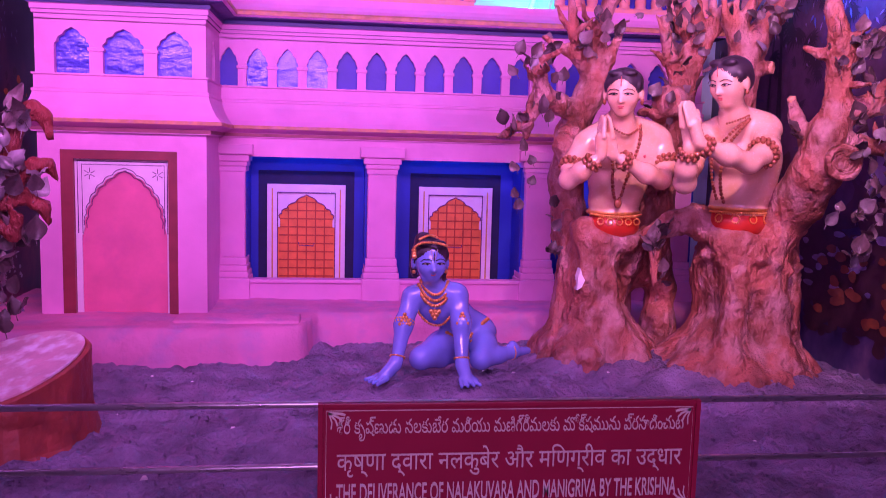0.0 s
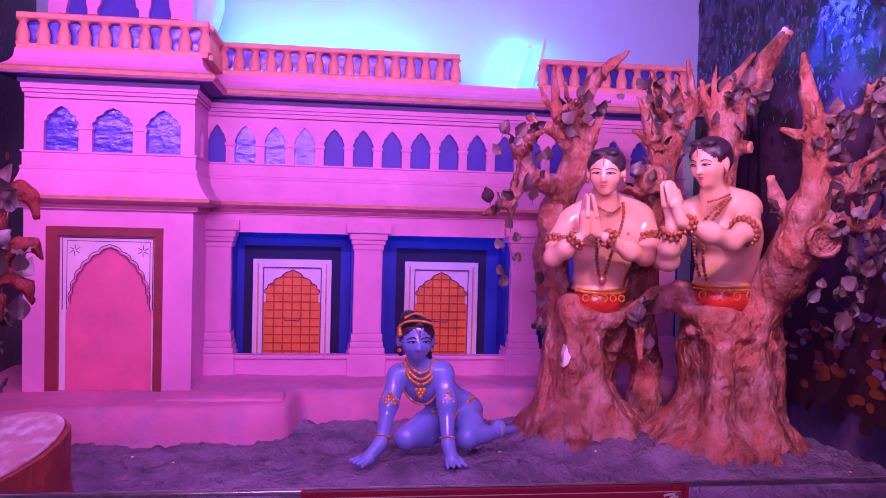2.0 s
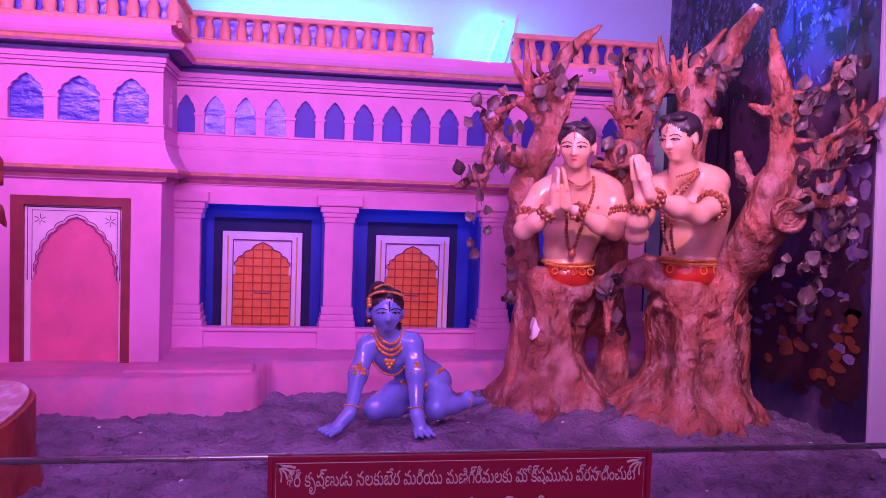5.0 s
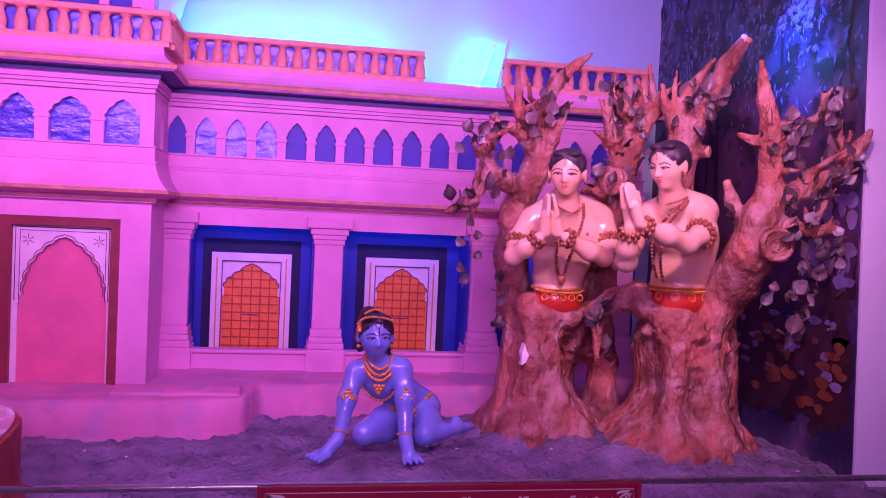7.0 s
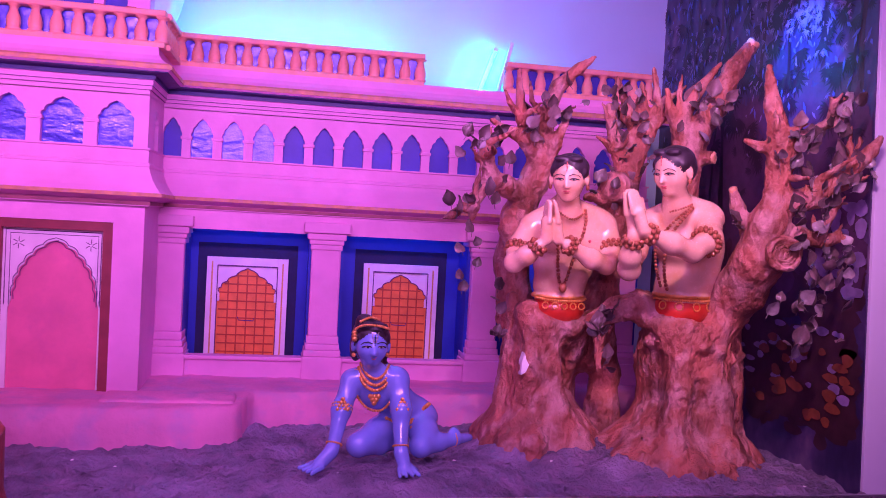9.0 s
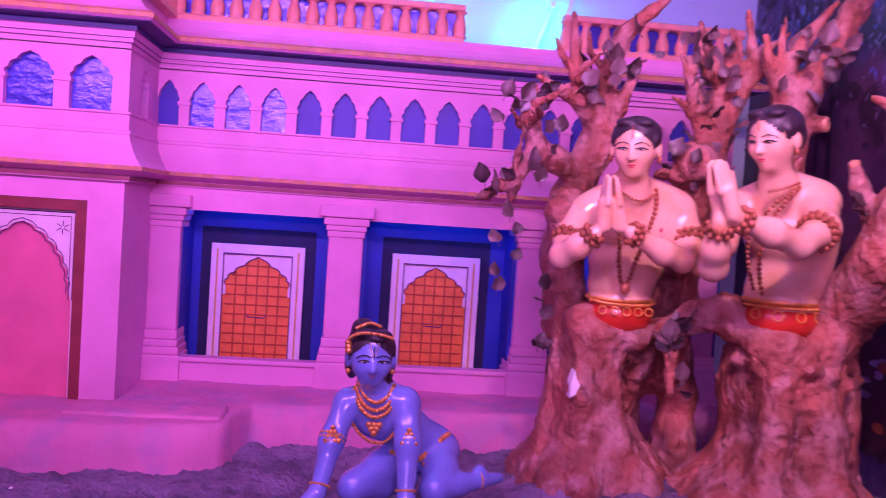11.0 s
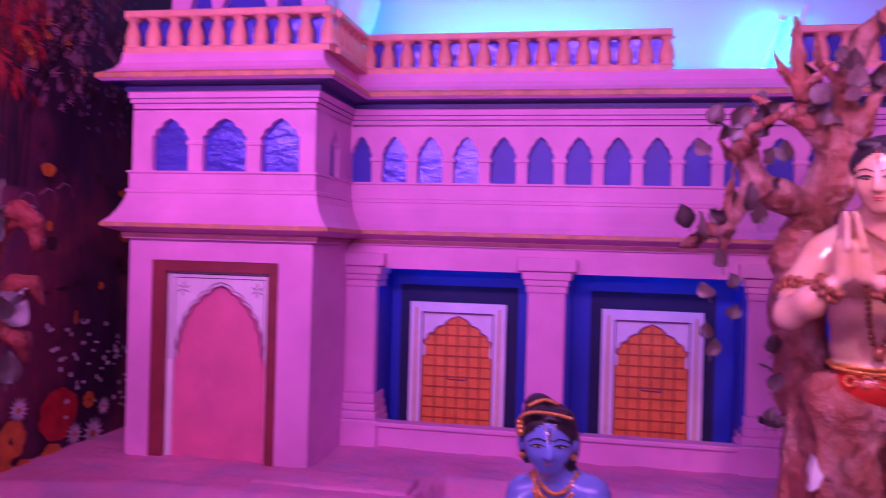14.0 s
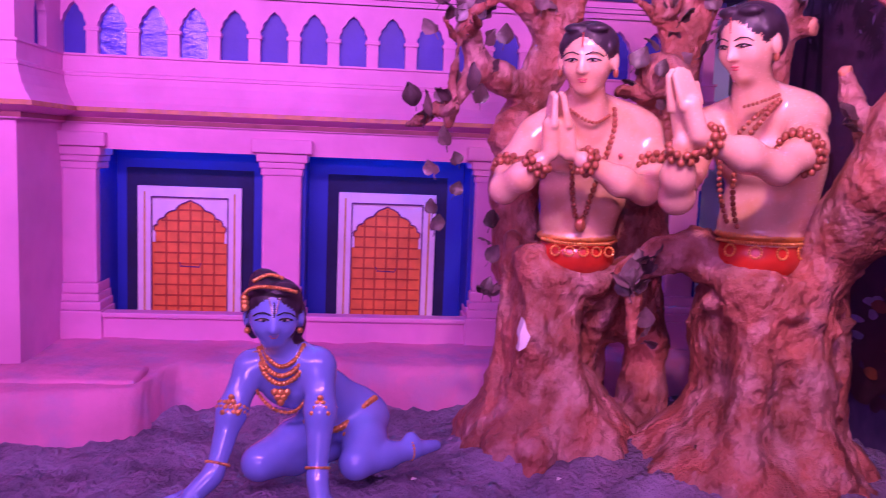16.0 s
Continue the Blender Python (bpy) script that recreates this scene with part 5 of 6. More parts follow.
# second tree, broken trunk with arch, knot and tall limbs
tree = thing("moulded_tree", "red-brown moulded tree with flaring roots, a cut knot and leafy limbs", "tree", "moulded trees")
form = Form(0.0125, 0.06)
form.chain([(2.15, 3.98, 0.66), (2.155, 3.97, 0.95), (2.14, 3.97, 1.15), (2.13, 3.97, 1.24)], [0.27, 0.215, 0.21, 0.215])
form.chain([(2.33, 3.93, 1.35), (2.345, 3.90, 1.1), (2.35, 3.88, 0.70)], [0.07, 0.065, 0.08], 0, 0.03)
roots(form, (2.09, 3.92), 0.72, 0.18, 19, 0.28, 8)
form.chain([(1.90, 3.92, 1.42), (1.96, 3.81, 1.365), (2.08, 3.76, 1.345), (2.2, 3.775, 1.38), (2.29, 3.84, 1.44)], [0.05, 0.045, 0.045, 0.05, 0.06], 0, 0.03)
form.chain([(2.03, 3.78, 1.36), (2.02, 3.76, 1.1), (1.95, 3.68, 0.80)], [0.06, 0.05, 0.07])
form.chain([(2.22, 3.82, 1.36), (2.20, 3.77, 1.1), (2.22, 3.68, 0.78)], [0.06, 0.06, 0.08])
form.chain([(2.0, 3.95, 1.40), (1.88, 3.93, 1.46), (1.77, 3.93, 1.44), (1.67, 3.96, 1.37)], [0.09, 0.06, 0.05, 0.045], 0, 0.05)
form.chain([(1.68, 3.95, 1.36), (1.675, 3.90, 1.30), (1.668, 3.88, 1.15)], [0.035, 0.028, 0.010], 0, 0.01)
form.chain([(2.24, 3.90, 1.40), (2.29, 3.76, 1.56), (2.31, 3.66, 1.70), (2.33, 3.62, 1.86), (2.37, 3.62, 2.0)], [0.12, 0.105, 0.10, 0.08, 0.062])
form.chain([(2.32, 3.66, 1.74), (2.335, 3.545, 1.745)], [0.085, 0.066], 0, 0.03)
form.chain([(2.36, 3.62, 1.98), (2.355, 3.61, 2.12), (2.345, 3.60, 2.24), (2.30, 3.60, 2.40), (2.272, 3.60, 2.565)], [0.06, 0.052, 0.05, 0.035, 0.015], 0, 0.02)
form.chain([(2.35, 3.61, 2.2), (2.27, 3.62, 2.21), (2.20, 3.63, 2.235)], [0.03, 0.024, 0.014], 0, 0.02)
form.chain([(2.38, 3.62, 1.95), (2.50, 3.58, 2.0), (2.62, 3.52, 2.09), (2.71, 3.48, 2.21), (2.735, 3.46, 2.27)], [0.06, 0.05, 0.042, 0.028, 0.014], 0, 0.02)
form.chain([(2.36, 3.61, 2.14), (2.45, 3.58, 2.27), (2.56, 3.55, 2.34), (2.60, 3.54, 2.40)], [0.035, 0.026, 0.02, 0.012], 0, 0.02)
form.chain([(2.44, 3.58, 1.83), (2.55, 3.54, 1.81), (2.64, 3.52, 1.83)], [0.045, 0.032, 0.016], 0, 0.02)
form.chain([(2.34, 3.68, 1.66), (2.28, 3.70, 1.83), (2.22, 3.70, 1.94), (2.195, 3.70, 2.01)], [0.05, 0.035, 0.03, 0.022], 0, 0.02)
form.chain([(2.16, 4.08, 1.4), (2.14, 4.10, 1.8), (2.13, 4.07, 2.12), (2.17, 4.05, 2.3), (2.26, 4.03, 2.46), (2.33, 4.02, 2.62), (2.40, 4.0, 2.735)], [0.11, 0.085, 0.075, 0.066, 0.055, 0.048, 0.036], 0, 0.03)
form.chain([(2.10, 4.06, 2.18), (2.09, 4.04, 2.38), (2.16, 4.02, 2.52), (2.25, 4.0, 2.645)], [0.05, 0.036, 0.026, 0.012], 0, 0.02)
form.chain([(2.16, 4.05, 2.18), (2.22, 4.0, 2.185)], [0.045, 0.034], 0, 0.01)
form.chain([(2.10, 4.05, 2.25), (2.02, 4.03, 2.40), (1.99, 4.02, 2.5)], [0.035, 0.025, 0.013], 0, 0.02)
for k in range(7):
    a = radians(-160 + 22 * k)
    form.lump((2.13 + 0.205 * math.cos(a), 3.95 + 0.205 * math.sin(a), 1.30 - 0.03 * (k % 3)), (0.05, 0.045, 0.035), 0, (0, 12 * (k % 3 - 1), 0), 0.02)
for k in range(9):
    z = 1.20 - 0.05 * k
    a = radians(-125 + 31 * (k % 4))
    form.lump((2.14 + 0.20 * math.cos(a), 3.95 + 0.21 * math.sin(a), z), (0.075, 0.03, 0.018), 0, (0, 15, math.degrees(a) + 90), 0.02)
twigs(form, ((2.36, 3.61, 2.05), (2.34, 3.60, 2.25), (2.52, 3.57, 2.02), (2.62, 3.52, 2.10), (2.56, 3.55, 2.34), (2.56, 3.54, 1.82), (2.09, 4.04, 2.38)), 6)
skinned("trunk", form, [BARK], tree, bark_relief)
bm = bmesh.new()
lathe(bm, [(0.068, -0.03), (0.070, 0.004), (0.060, 0.016), (0.051, 0.012), (0.048, -0.010), (0.042, 0.010), (0.036, -0.010), (0.029, 0.010), (0.022, -0.010), (0.014, 0.008), (0.006, -0.006)], segments=18)
for v in bm.verts:
    v.co += noise.noise_vector(v.co * 38) * 0.007
ob = part("knot", bm, BARK, tree, "cut knot with growth rings", True)
ob.matrix_basis = look((2.335, 3.490, 1.745), (2.36, 3.62, 1.745)) @ Matrix.Scale(1.12, 4)
leaves_along(tree, [(2.36, 3.58, 2.0), (2.36, 3.57, 2.24), (2.50, 3.55, 2.3), (2.6, 3.52, 2.38)], 37, 0.05, pale=0.25)
leaves_along(tree, [(2.42, 3.58, 1.85), (2.55, 3.52, 2.0), (2.70, 3.47, 2.2)], 40, 0.06, pale=0.25)
leaves_along(tree, [(2.45, 3.55, 1.80), (2.62, 3.52, 1.75), (2.55, 3.55, 1.55), (2.42, 3.6, 1.45)], 35, 0.06, pale=0.35)
leaves_along(tree, [(2.15, 4.0, 2.25), (2.22, 3.98, 2.45), (2.1, 4.0, 2.4)], 21, 0.05)
leaves_along(tree, [(2.20, 3.68, 1.98), (2.29, 3.66, 1.75), (2.33, 3.62, 1.6)], 10, 0.03)
leaves_along(tree, [(1.68, 3.88, 1.40), (1.665, 3.88, 1.33)], 16, 0.03, kinds=LEAVES)
leaves_along(tree, [(1.74, 3.9, 1.12), (1.70, 3.9, 1.2)], 3, 0.015, kinds=LEAVES)
leaves_along(tree, [(2.5, 3.62, 1.35), (2.65, 3.6, 1.2)], 6, 0.07, pale=0.5)

for p, d, rad in (((2.40, 4.0, 2.735), (0.07, -0.03, 0.115), 0.034), ((2.22, 4.0, 2.185), (0.06, -0.05, 0.0), 0.031), ((2.195, 3.70, 2.01), (-0.03, -0.01, 0.07), 0.02)):
    bm = bmesh.new()
    lathe(bm, [(rad * 0.9, -0.03), (rad, 0.0), (rad * 0.86, rad * 0.22), (rad * 0.5, rad * 0.30), (rad * 0.1, rad * 0.24)], segments=12)
    for v in bm.verts:
        v.co += noise.noise_vector(v.co * 60 + Vector(p)) * rad * 0.25
    ob = part("sawn_end", bm, CUT, tree, "pale sawn limb end", True)
    tip = Vector(p) + Vector(d).normalized() * rad * 0.8
    ob.matrix_basis = look(tuple(tip), tuple(tip - Vector(d)))

# small tree on the far side
tree = thing("moulded_tree", "slender red-brown moulded tree with pale drooping leaves", "tree", "moulded trees")
form = Form(0.0125, 0.04)
form.chain([(-1.20, 3.42, 0.62), (-1.19, 3.42, 1.0), (-1.16, 3.42, 1.3), (-1.13, 3.42, 1.45), (-1.10, 3.42, 1.62)], [0.10, 0.062, 0.056, 0.056, 0.048])
form.chain([(-1.12, 3.42, 1.55), (-1.11, 3.38, 1.72), (-1.12, 3.34, 1.90), (-1.095, 3.32, 2.06)], [0.045, 0.035, 0.026, 0.014], 0, 0.02)
form.chain([(-1.10, 3.42, 1.62), (-1.02, 3.44, 1.73), (-0.99, 3.46, 1.83), (-0.95, 3.47, 1.87), (-0.91, 3.48, 1.84), (-0.89, 3.48, 1.76)], [0.042, 0.032, 0.030, 0.030, 0.026, 0.014], 0, 0.02)
form.chain([(-1.09, 3.42, 1.56), (-1.01, 3.44, 1.60), (-0.95, 3.46, 1.655), (-0.90, 3.47, 1.66), (-0.87, 3.47, 1.61)], [0.038, 0.032, 0.028, 0.024, 0.012], 0, 0.02)
form.chain([(-1.12, 3.42, 1.50), (-1.20, 3.38, 1.64), (-1.29, 3.35, 1.70), (-1.35, 3.34, 1.66), (-1.36, 3.34, 1.58)], [0.040, 0.034, 0.030, 0.024, 0.012], 0, 0.02)
form.chain([(-1.10, 3.42, 1.5), (-1.03, 3.40, 1.52), (-0.97, 3.42, 1.54), (-0.91, 3.44, 1.50), (-0.89, 3.44, 1.44)], [0.034, 0.028, 0.028, 0.024, 0.012], 0, 0.02)
form.chain([(-1.08, 3.40, 1.45), (-0.99, 3.36, 1.40), (-0.97, 3.35, 1.46), (-1.0, 3.34, 1.52)], [0.032, 0.024, 0.02, 0.01], 0, 0.02)
form.chain([(-1.10, 3.40, 1.42), (-1.19, 3.36, 1.44), (-1.23, 3.34, 1.52), (-1.21, 3.34, 1.60)], [0.032, 0.024, 0.022, 0.012], 0, 0.02)
skinned("trunk", form, [BARK_DARK], tree, bark_relief)
leaves_along(tree, [(-1.17, 3.36, 1.70), (-1.05, 3.40, 1.72), (-0.97, 3.44, 1.82)], 24, 0.05, kinds=LEAVES_LONG + LEAVES_PALE)
leaves_along(tree, [(-1.15, 3.36, 1.58), (-0.95, 3.42, 1.60)], 22, 0.05, kinds=LEAVES_PALE + LEAVES)
leaves_along(tree, [(-1.18, 3.40, 1.62), (-1.34, 3.38, 1.66)], 12, 0.04, kinds=LEAVES_LONG)
leaves_along(tree, [(-1.12, 3.42, 1.45), (-0.97, 3.45, 1.40)], 14, 0.05, kinds=LEAVES)
leaves_along(tree, [(-1.02, 3.40, 1.35), (-0.99, 3.40, 1.1), (-1.02, 3.40, 0.98)], 12, 0.04, kinds=LEAVES)

# ---- printed murals on the side walls ----


def print_mat(name, stops, scale, warp, tint, seed):
    """A glossy printed sheet with blurred woodland tones."""
    m = bpy.data.materials.new(name)
    m.use_nodes = True
    n, link = m.node_tree.nodes, m.node_tree.links.new
    b = n["Principled BSDF"]
    b.inputs["Roughness"].default_value = 0.32
    tc, mp = n.new("ShaderNodeTexCoord"), n.new("ShaderNodeMapping")
    mp.inputs["Location"].default_value = (seed, seed, seed)
    mp.inputs["Scale"].default_value = (1, 1, 0.7)
    link(tc.outputs["Object"], mp.inputs["Vector"])
    a, v = n.new("ShaderNodeTexNoise"), n.new("ShaderNodeTexNoise")
    a.inputs["Scale"].default_value, a.inputs["Detail"].default_value, a.inputs["Distortion"].default_value = scale, 7, warp
    v.inputs["Scale"].default_value, v.inputs["Detail"].default_value = scale * 9, 4
    link(mp.outputs["Vector"], a.inputs["Vector"])
    link(mp.outputs["Vector"], v.inputs["Vector"])
    add = n.new("ShaderNodeMath")
    add.operation = "MULTIPLY_ADD"
    link(v.outputs["Fac"], add.inputs[0])
    add.inputs[1].default_value = 0.35
    link(a.outputs["Fac"], add.inputs[2])
    ramp = n.new("ShaderNodeValToRGB")
    cr = ramp.color_ramp
    while len(cr.elements) < len(stops):
        cr.elements.new(0.5)
    for e, (p, c) in zip(cr.elements, stops):
        e.position, e.color = p, (*c, 1)
    link(add.outputs[0], ramp.inputs["Fac"])
    link(ramp.outputs["Color"], b.inputs["Base Color"])
    return m


def tone(name, color):
    return mat(name, color, 0.35, vary=0.3, scale=14, bump=0.0)


M_WEST = print_mat("autumn_wood_print", [(0.35, (0.010, 0.007, 0.022)), (0.62, (0.045, 0.018, 0.05)), (0.8, (0.14, 0.03, 0.06)), (0.95, (0.26, 0.07, 0.08))], 1.6, 0.8, None, 3.0)
M_EAST = print_mat("night_wood_print", [(0.35, (0.010, 0.008, 0.03)), (0.60, (0.030, 0.022, 0.08)), (0.76, (0.075, 0.045, 0.13)), (0.92, (0.17, 0.10, 0.18))], 2.0, 0.8, None, 7.0)
P_RED, P_DEEP, P_DARK = tone("print_red", (0.40, 0.022, 0.03)), tone("print_deep_red", (0.17, 0.012, 0.02)), tone("print_dark", (0.012, 0.008, 0.015))
P_PALE, P_ORANGE, P_LILAC, P_BLUE = tone("print_pale", (0.50, 0.42, 0.50)), tone("print_orange", (0.55, 0.16, 0.03)), tone("print_lilac", (0.22, 0.15, 0.32)), tone("print_blue", (0.08, 0.11, 0.42))
P_AMBER = tone("print_amber", (0.20, 0.06, 0.025))
P_MAUVE = tone("print_mauve", (0.30, 0.12, 0.20))
P_PLUM, P_BROWN = tone("print_plum", (0.07, 0.03, 0.07)), tone("print_brown", (0.045, 0.018, 0.025))


class Print:
    """Flat shapes of one colour on a side wall: points are (along the wall, height)."""

    layers = 0

    def __init__(self, x, side):
        self.bm, self.x, self.side, self.k = bmesh.new(), x + side * 0.002 * Print.layers, side, 0
        Print.layers = (Print.layers + 1) % 9

    def shape(self, pts):
        self.k += 1
        x = self.x + self.side * (0.0015 + 0.00001 * (self.k % 191))
        edge = lambda b: pier_edge(self.side, b) + 0.022
        inset = max(0.0, max(edge(b) - a for a, b in pts))
        if inset > 0.12:
            return
        pts = [(a + inset, b) for a, b in pts]
        vs = [self.bm.verts.new((x, a, b)) for a, b in (pts if self.side < 0 else pts[::-1])]
        self.bm.faces.new(vs)

    def blade(self, a, b, ang, length, width):
        d, n = (math.cos(ang), math.sin(ang)), (-math.sin(ang), math.cos(ang))
        at = lambda t, w: (a + d[0] * length * t + n[0] * width * w, b + d[1] * length * t + n[1] * width * w)
        self.shape([at(0, 0), at(0.4, -0.5), at(1, 0), at(0.4, 0.5)])

    def spray(self, a, b, size, ang, n=7, fan=1.9):
        for k in range(n):
            t = k / (n - 1) - 0.5
            self.blade(a, b, ang + fan * t, size * (1 - 0.9 * t * t) * rng.uniform(0.8, 1.1), size * (0.17 if n < 12 else 0.075))

    def feather(self, a, b, size, ang):
        """A ragged leaf cluster: thin blades of uneven length that start a little apart."""
        for k in range(9):
            t = k / 8 - 0.5
            self.blade(a + rng.uniform(-0.2, 0.2) * size, b + rng.uniform(-0.2, 0.2) * size, ang + 1.5 * t + rng.gauss(0, 0.15), size * rng.uniform(0.5, 1.15), size * rng.uniform(0.05, 0.11))

    def disc(self, a, b, ra, rb, wob=0.15, n=12):
        ph = rng.uniform(0, 6)
        self.shape([(a + ra * math.cos(2 * math.pi * k / n) * (1 + wob * math.sin(3 * 2 * math.pi * k / n + ph)), b + rb * math.sin(2 * math.pi * k / n)) for k in range(n)])

    def line(self, pts, w0, w1):
        for i in range(len(pts) - 1):
            (a, b), (c, d) = pts[i], pts[i + 1]
            l = math.hypot(c - a, d - b)
            n = (-(d - b) / l, (c - a) / l)
            u, v = w0 + (w1 - w0) * i / (len(pts) - 1), w0 + (w1 - w0) * (i + 1) / (len(pts) - 1)
            self.shape([(a - n[0] * u, b - n[1] * u), (a + n[0] * u, b + n[1] * u), (c + n[0] * v, d + n[1] * v), (c - n[0] * v, d - n[1] * v)])


def mural(name, label, x0, x1, y0, y1, m):
    ob = thing(name, label, "mural")
    bm = boxes(((x0, y0, 0.50), (x1, y1, 3.60)))
    for v in bm.verts:
        if v.co.y < 4:
            v.co.y = pier_edge(1 if x0 < 0 else -1, v.co.z) + 0.018
    part("printed_sheet", bm, m, ob)
    return ob


def printed(ob, name, p, m):
    o = part(name, p.bm, m, ob)
    o["kind"] = "stuff"


west = mural("autumn_mural", "printed autumn woodland mural with red maple foliage", WEST, WEST + 0.006, 3.235, NORTH - 0.002, M_WEST)
px = WEST + 0.006
mauve, brown, dark, deep, red, lilac, pale, orange = [Print(px, 1) for _ in range(8)]
for k in range(900):
    a, b = rng.uniform(3.2, 4.1), rng.uniform(0.6, 2.06)
    (red if rng.random() < 0.12 + 0.16 * b * (a < 3.7) else deep if rng.random() < 0.6 else dark).feather(a, b, rng.uniform(0.08, 0.2), rng.gauss(-1.35, 0.6))
for k in range(330):
    a, b = rng.uniform(3.35, 4.5), rng.gauss(2.74, 0.16)
    (red if rng.random() < 0.4 else deep).feather(a, b, rng.uniform(0.03, 0.09), rng.uniform(-2.6, -0.5))
for k in range(110):
    lilac.feather(rng.uniform(3.25, 3.95), rng.gauss(2.56, 0.12), rng.uniform(0.02, 0.05), rng.uniform(-2.6, -0.5))
for k in range(90):
    red.feather(rng.gauss(4.02, 0.12), rng.gauss(2.58, 0.2), rng.uniform(0.06, 0.14), rng.gauss(-1.3, 0.5))
for k in range(120):
    a, b = rng.uniform(3.25, 3.9), rng.uniform(2.15, 2.55)
    lilac.blade(a, b, rng.uniform(-2.5, -0.6), rng.uniform(0.015, 0.045), 0.008)
for k in range(260):
    a, b = rng.gauss(4.58, 0.2), rng.gauss(2.74, 0.17)
    (mauve if rng.random() < 0.6 else orange if rng.random() < 0.25 else brown).feather(a, b, rng.uniform(0.03, 0.08), rng.uniform(0.3, 2.8))
for k in range(12):
    a, d = 4.33 + rng.gauss(0, 0.05), rng.uniform(-0.35, 0.6)
    dark.line([(a, 2.0), (a + 0.05 * d, 2.3), (a + 0.35 * d, 2.55), (a + 0.8 * d, 2.85), (a + 1.1 * d, 3.3)], 0.008, 0.003)
for k in range(70):
    a, b = rng.uniform(4.7, 5.3), rng.uniform(2.3, 3.0)
    lilac.blade(a, b, rng.uniform(-2.5, -0.6), rng.uniform(0.02, 0.05), 0.011)
for k in range(8):
    a, b = rng.uniform(4.35, 4.7), rng.uniform(1.75, 2.05)
    mauve.line([(a, b), (a + 0.05, b + 0.03), (a + 0.09, b + 0.02), (a + 0.12, b - 0.03)], 0.004, 0.002)
deep.line([(3.84, 0.6), (3.85, 1.1), (3.88, 1.45)], 0.09, 0.06)
for k in range(60):
    a, b = rng.uniform(4.55, 5.25), rng.uniform(0.95, 1.45)
    pale.disc(a, b, rng.uniform(0.006, 0.018), rng.uniform(0.006, 0.014))
for k in range(40):
    a, b = rng.uniform(4.5, 5.4), rng.uniform(1.4, 2.2)
    (orange if rng.random() < 0.25 else brown).disc(a, b, rng.uniform(0.01, 0.05), rng.uniform(0.01, 0.035))
for a, b, s in ((4.34, 0.96, 0.085), (4.28, 0.84, 0.07), (4.42, 0.80, 0.07), (4.60, 0.82, 0.075), (4.86, 1.04, 0.04)):
    for k in range(7):
        orange.disc(a + s * 0.6 * math.cos(k * 0.9), b + s * 0.6 * math.sin(k * 0.9), s * 0.5, s * 0.42)
for a, b, s in ((4.384, 1.076, 0.06), (4.90, 0.873, 0.085), (4.76, 0.90, 0.06), (4.28, 0.72, 0.06), (4.98, 0.99, 0.05)):
    for k in range(14):
        pale.blade(a, b, k * 0.449, s, s * 0.3)
    orange.disc(a, b, s * 0.25, s * 0.2)
for k in range(9):
    red.disc(4.653 + 0.06 * math.cos(k * 0.7), 1.01 + 0.05 * math.sin(k * 0.7), 0.075, 0.07)
for n, p, m in (("printed_dark_foliage", deep, P_DEEP), ("printed_red_foliage", red, P_RED), ("printed_branchwork", dark, P_DARK), ("printed_blossom", pale, P_PALE), ("printed_orange_bloom", orange, P_ORANGE), ("printed_trunk", brown, P_BROWN), ("printed_mauve_foliage", mauve, P_MAUVE), ("printed_pale_foliage", lilac, P_LILAC)):
    printed(west, n, p, m)

east = mural("night_mural", "printed dark woodland mural with pale and orange leaves", EAST - 0.006, EAST, 3.55, NORTH - 0.002, M_EAST)
px = EAST - 0.006
Print.layers = 0
brown, plum, dark, blue, lilac, orange = [Print(px, -1) for _ in range(6)]
for k in range(260):
    plum.spray(rng.uniform(3.6, 5.7), rng.uniform(1.6, 2.6), rng.uniform(0.06, 0.16), rng.uniform(0.4, 2.7))
for k in range(150):
    blue.blade(rng.uniform(3.6, 5.75), rng.uniform(2.5, 3.4), rng.uniform(-2.6, -0.5), rng.uniform(0.03, 0.08), 0.02)
for k in range(150):
    lilac.spray(rng.choice((rng.gauss(5.45, 0.25), rng.gauss(4.15, 0.3))), rng.gauss(2.95, 0.16), rng.uniform(0.015, 0.045), rng.uniform(-2.6, -0.5), 5, 2.6)
for k in range(170):
    lilac.blade(rng.uniform(3.9, 5.75), rng.gauss(2.85, 0.25), rng.uniform(-2.6, -0.5), rng.uniform(0.02, 0.06), 0.014)
for a, b, s in ((4.35, 2.15, 0.42), (3.95, 2.3, 0.34), (4.7, 2.0, 0.36), (5.1, 2.2, 0.34)):
    for k in range(13):
        plum.blade(a, b, 0.15 + 0.22 * k, s * rng.uniform(0.8, 1.0), 0.05)
for k in range(220):
    dark.spray(rng.uniform(3.6, 5.75), rng.gauss(2.75, 0.35), rng.uniform(0.05, 0.14), rng.uniform(-2.8, -0.3), 9, 2.6)
for k in range(7):
    a = rng.uniform(3.7, 5.6)
    dark.line([(a, 1.8), (a + rng.uniform(-0.1, 0.1), 2.4), (a + rng.uniform(-0.15, 0.15), 2.9), (a + rng.uniform(-0.3, 0.3), 3.5)], 0.014, 0.005)
for k in range(420):
    a, b = rng.uniform(3.5, 5.6), rng.uniform(0.95, 2.5)
    (brown if b < 1.6 + 0.3 * rng.random() else plum).disc(a, b, rng.uniform(0.05, 0.16), rng.uniform(0.04, 0.12), 0.3)
for a, w in ((3.66, 0.02), (3.95, 0.022), (4.5, 0.018), (5.0, 0.016), (5.3, 0.02)):
    brown.line([(a, 2.5), (a + 0.02, 2.8), (a - 0.02, 3.1), (a + 0.03, 3.6)], w, w * 0.7)
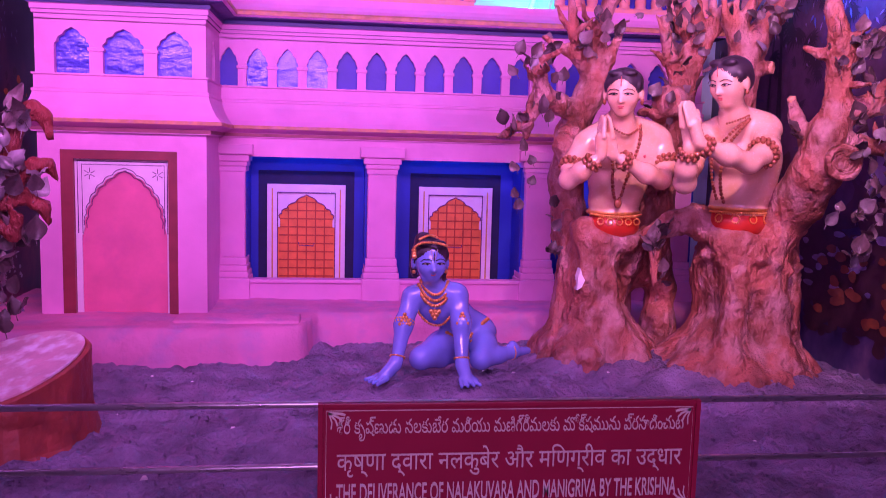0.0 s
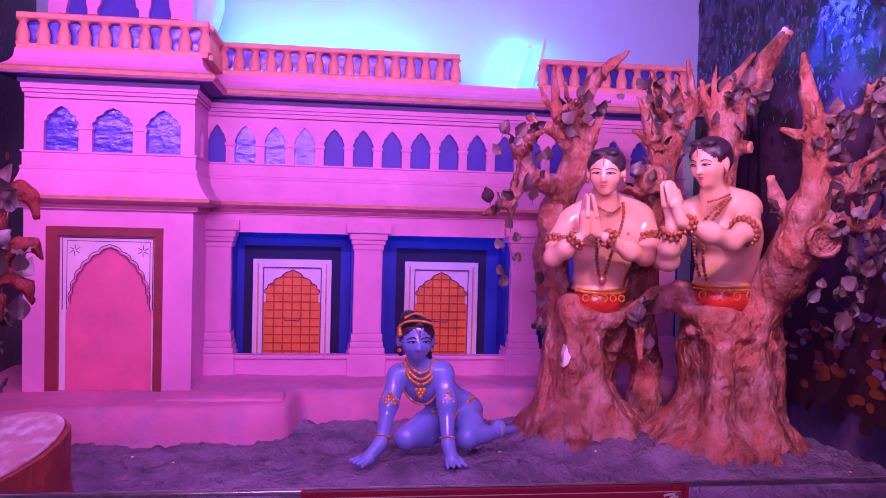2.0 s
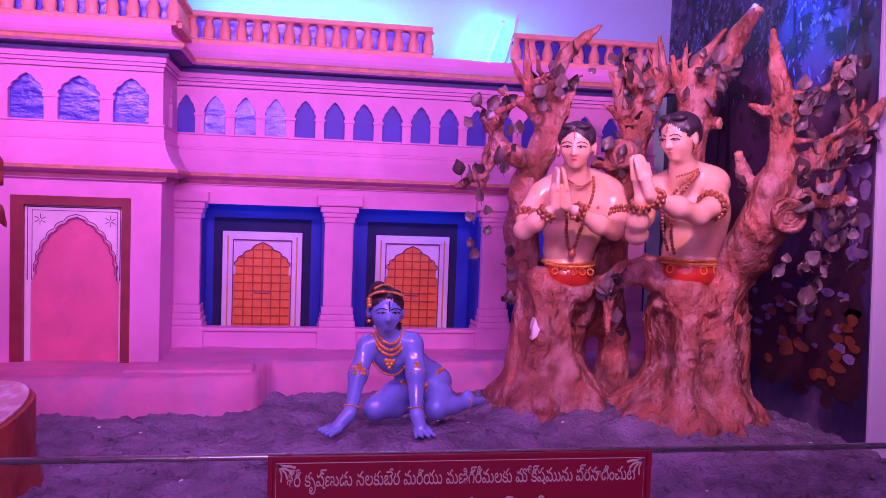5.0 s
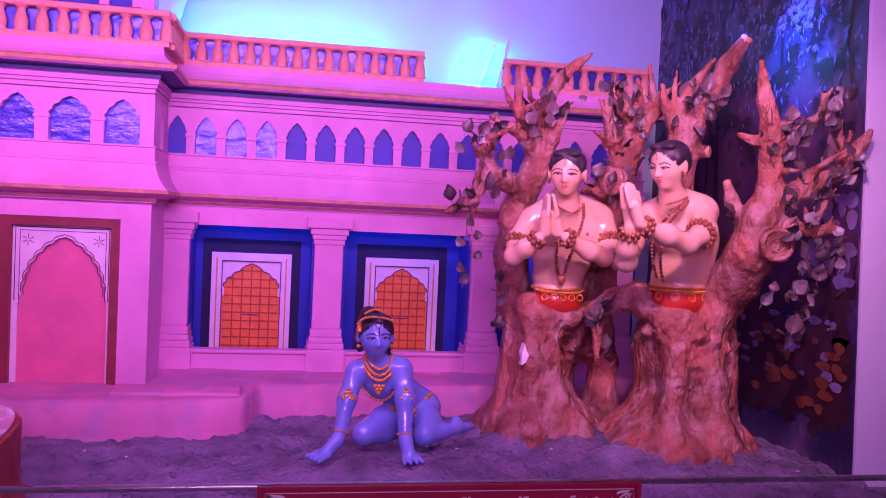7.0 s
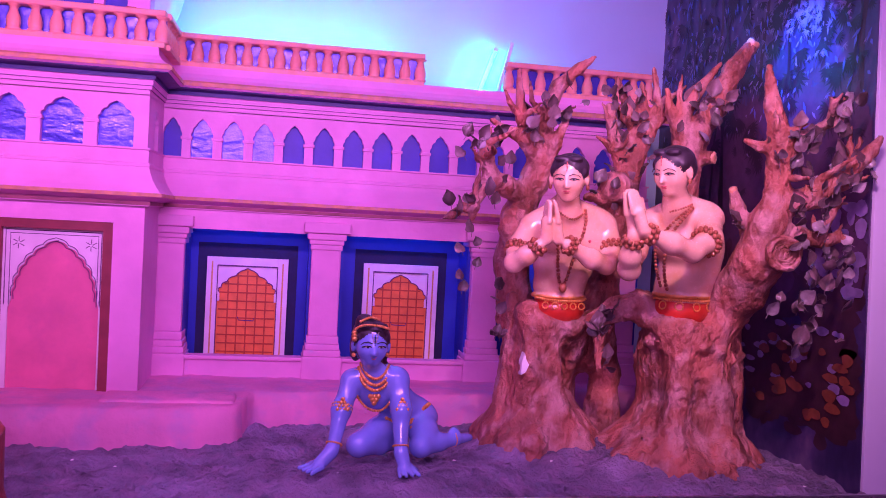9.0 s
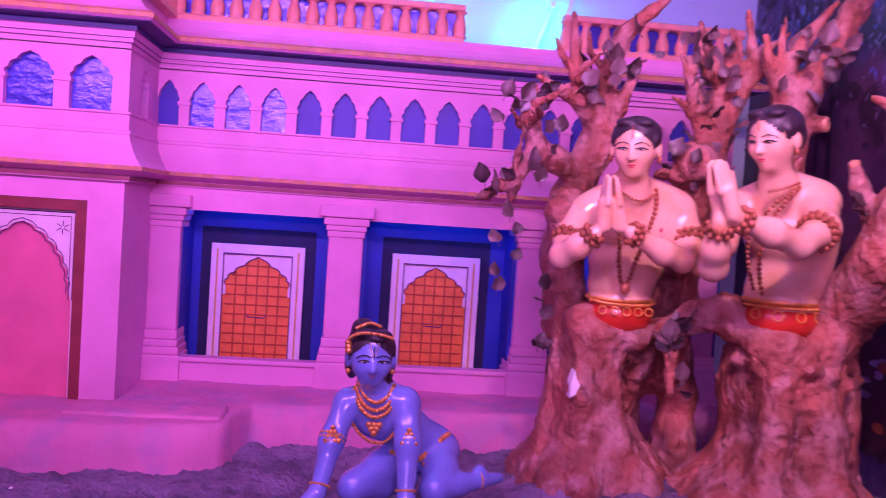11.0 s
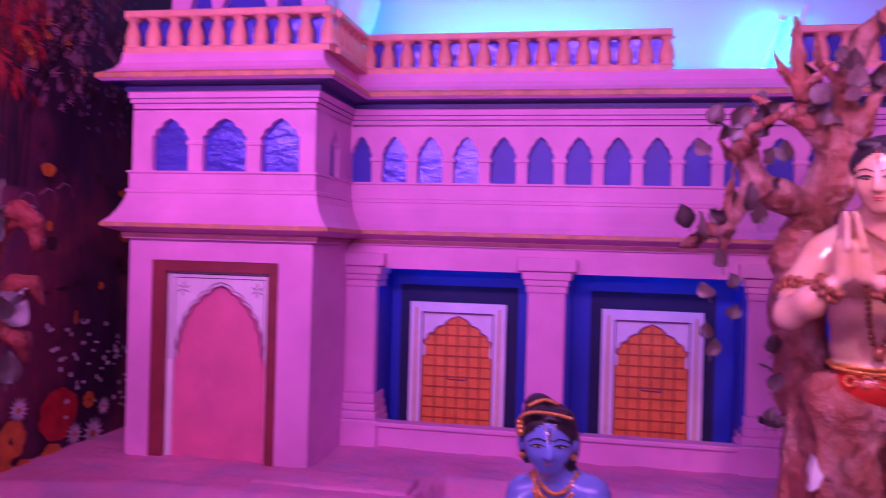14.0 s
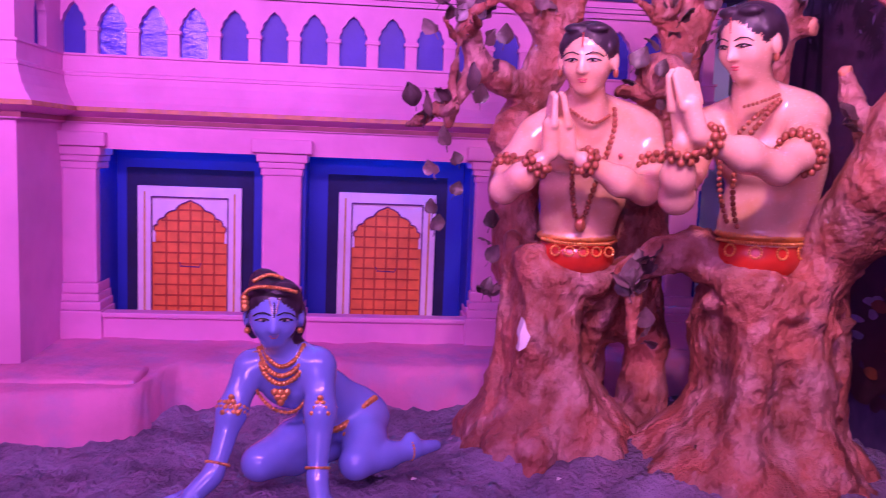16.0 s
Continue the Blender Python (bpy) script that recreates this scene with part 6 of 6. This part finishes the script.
for k in range(60):
    lilac.spray(rng.gauss(4.08, 0.10), rng.gauss(2.98, 0.07), rng.uniform(0.02, 0.05), rng.uniform(-3, 3), 7, 3.0)
for k in range(34):
    lilac.disc(rng.uniform(3.62, 4.6), rng.uniform(1.05, 1.40), rng.uniform(0.02, 0.055), rng.uniform(0.012, 0.026))
for k in range(26):
    lilac.disc(rng.uniform(3.56, 3.95), rng.uniform(1.55, 1.98), rng.uniform(0.02, 0.06), rng.uniform(0.02, 0.05))
for k in range(26):
    orange.disc(rng.uniform(3.57, 4.3), rng.uniform(0.95, 1.30), rng.uniform(0.025, 0.06), rng.uniform(0.018, 0.032))
for k in range(110):
    brown.disc(rng.uniform(3.57, 5.0), rng.uniform(0.85, 1.7), rng.uniform(0.03, 0.09), rng.uniform(0.02, 0.05))
for n, p, m in (("printed_branchwork", dark, P_DARK), ("printed_foliage", plum, P_PLUM), ("printed_blue_foliage", blue, P_BLUE), ("printed_pale_foliage", lilac, P_LILAC), ("printed_orange_foliage", orange, P_AMBER), ("printed_undergrowth", brown, P_BROWN)):
    printed(east, n, p, m)

# ---- loose bits on the soil ----


def scatter(name, count, size, material, label, category, seed, flat=0.6):
    q, bm = random.Random(seed), bmesh.new()
    for k in range(count):
        x, y = q.uniform(-1.5, 2.6), q.uniform(2.5, 4.15)
        if x > 0 and y > 3.2 and q.random() < 0.5:
            continue
        s = size * q.uniform(0.4, 1.3)
        z = soil_height(x, y) + s * 0.15
        vs = []
        for c in ((-1, -1, -1), (1, -1, -1), (1, 1, -1), (-1, 1, -1), (-0.6, -0.7, 1), (0.7, -0.6, 1), (0.5, 0.6, 1), (-0.7, 0.5, 1)):
            vs.append(bm.verts.new((x + s * (c[0] + q.uniform(-0.3, 0.3)), y + s * (c[1] + q.uniform(-0.3, 0.3)), z + flat * s * (c[2] + q.uniform(-0.3, 0.3)))))
        for f in ((0, 3, 2, 1), (4, 5, 6, 7), (0, 1, 5, 4), (1, 2, 6, 5), (2, 3, 7, 6), (3, 0, 4, 7)):
            bm.faces.new([vs[i] for i in f])
    return tagged(linked(name, bm, material), label, category, "", "stuff")


scatter("soil_clods", 900, 0.013, SOIL, "small dry clods strewn over the grey soil", "soil clods", 5)
scatter("plaster_crumbs", 48, 0.009, CHIP, "white plaster crumbs strewn over the grey soil", "plaster crumbs", 9, 0.4)
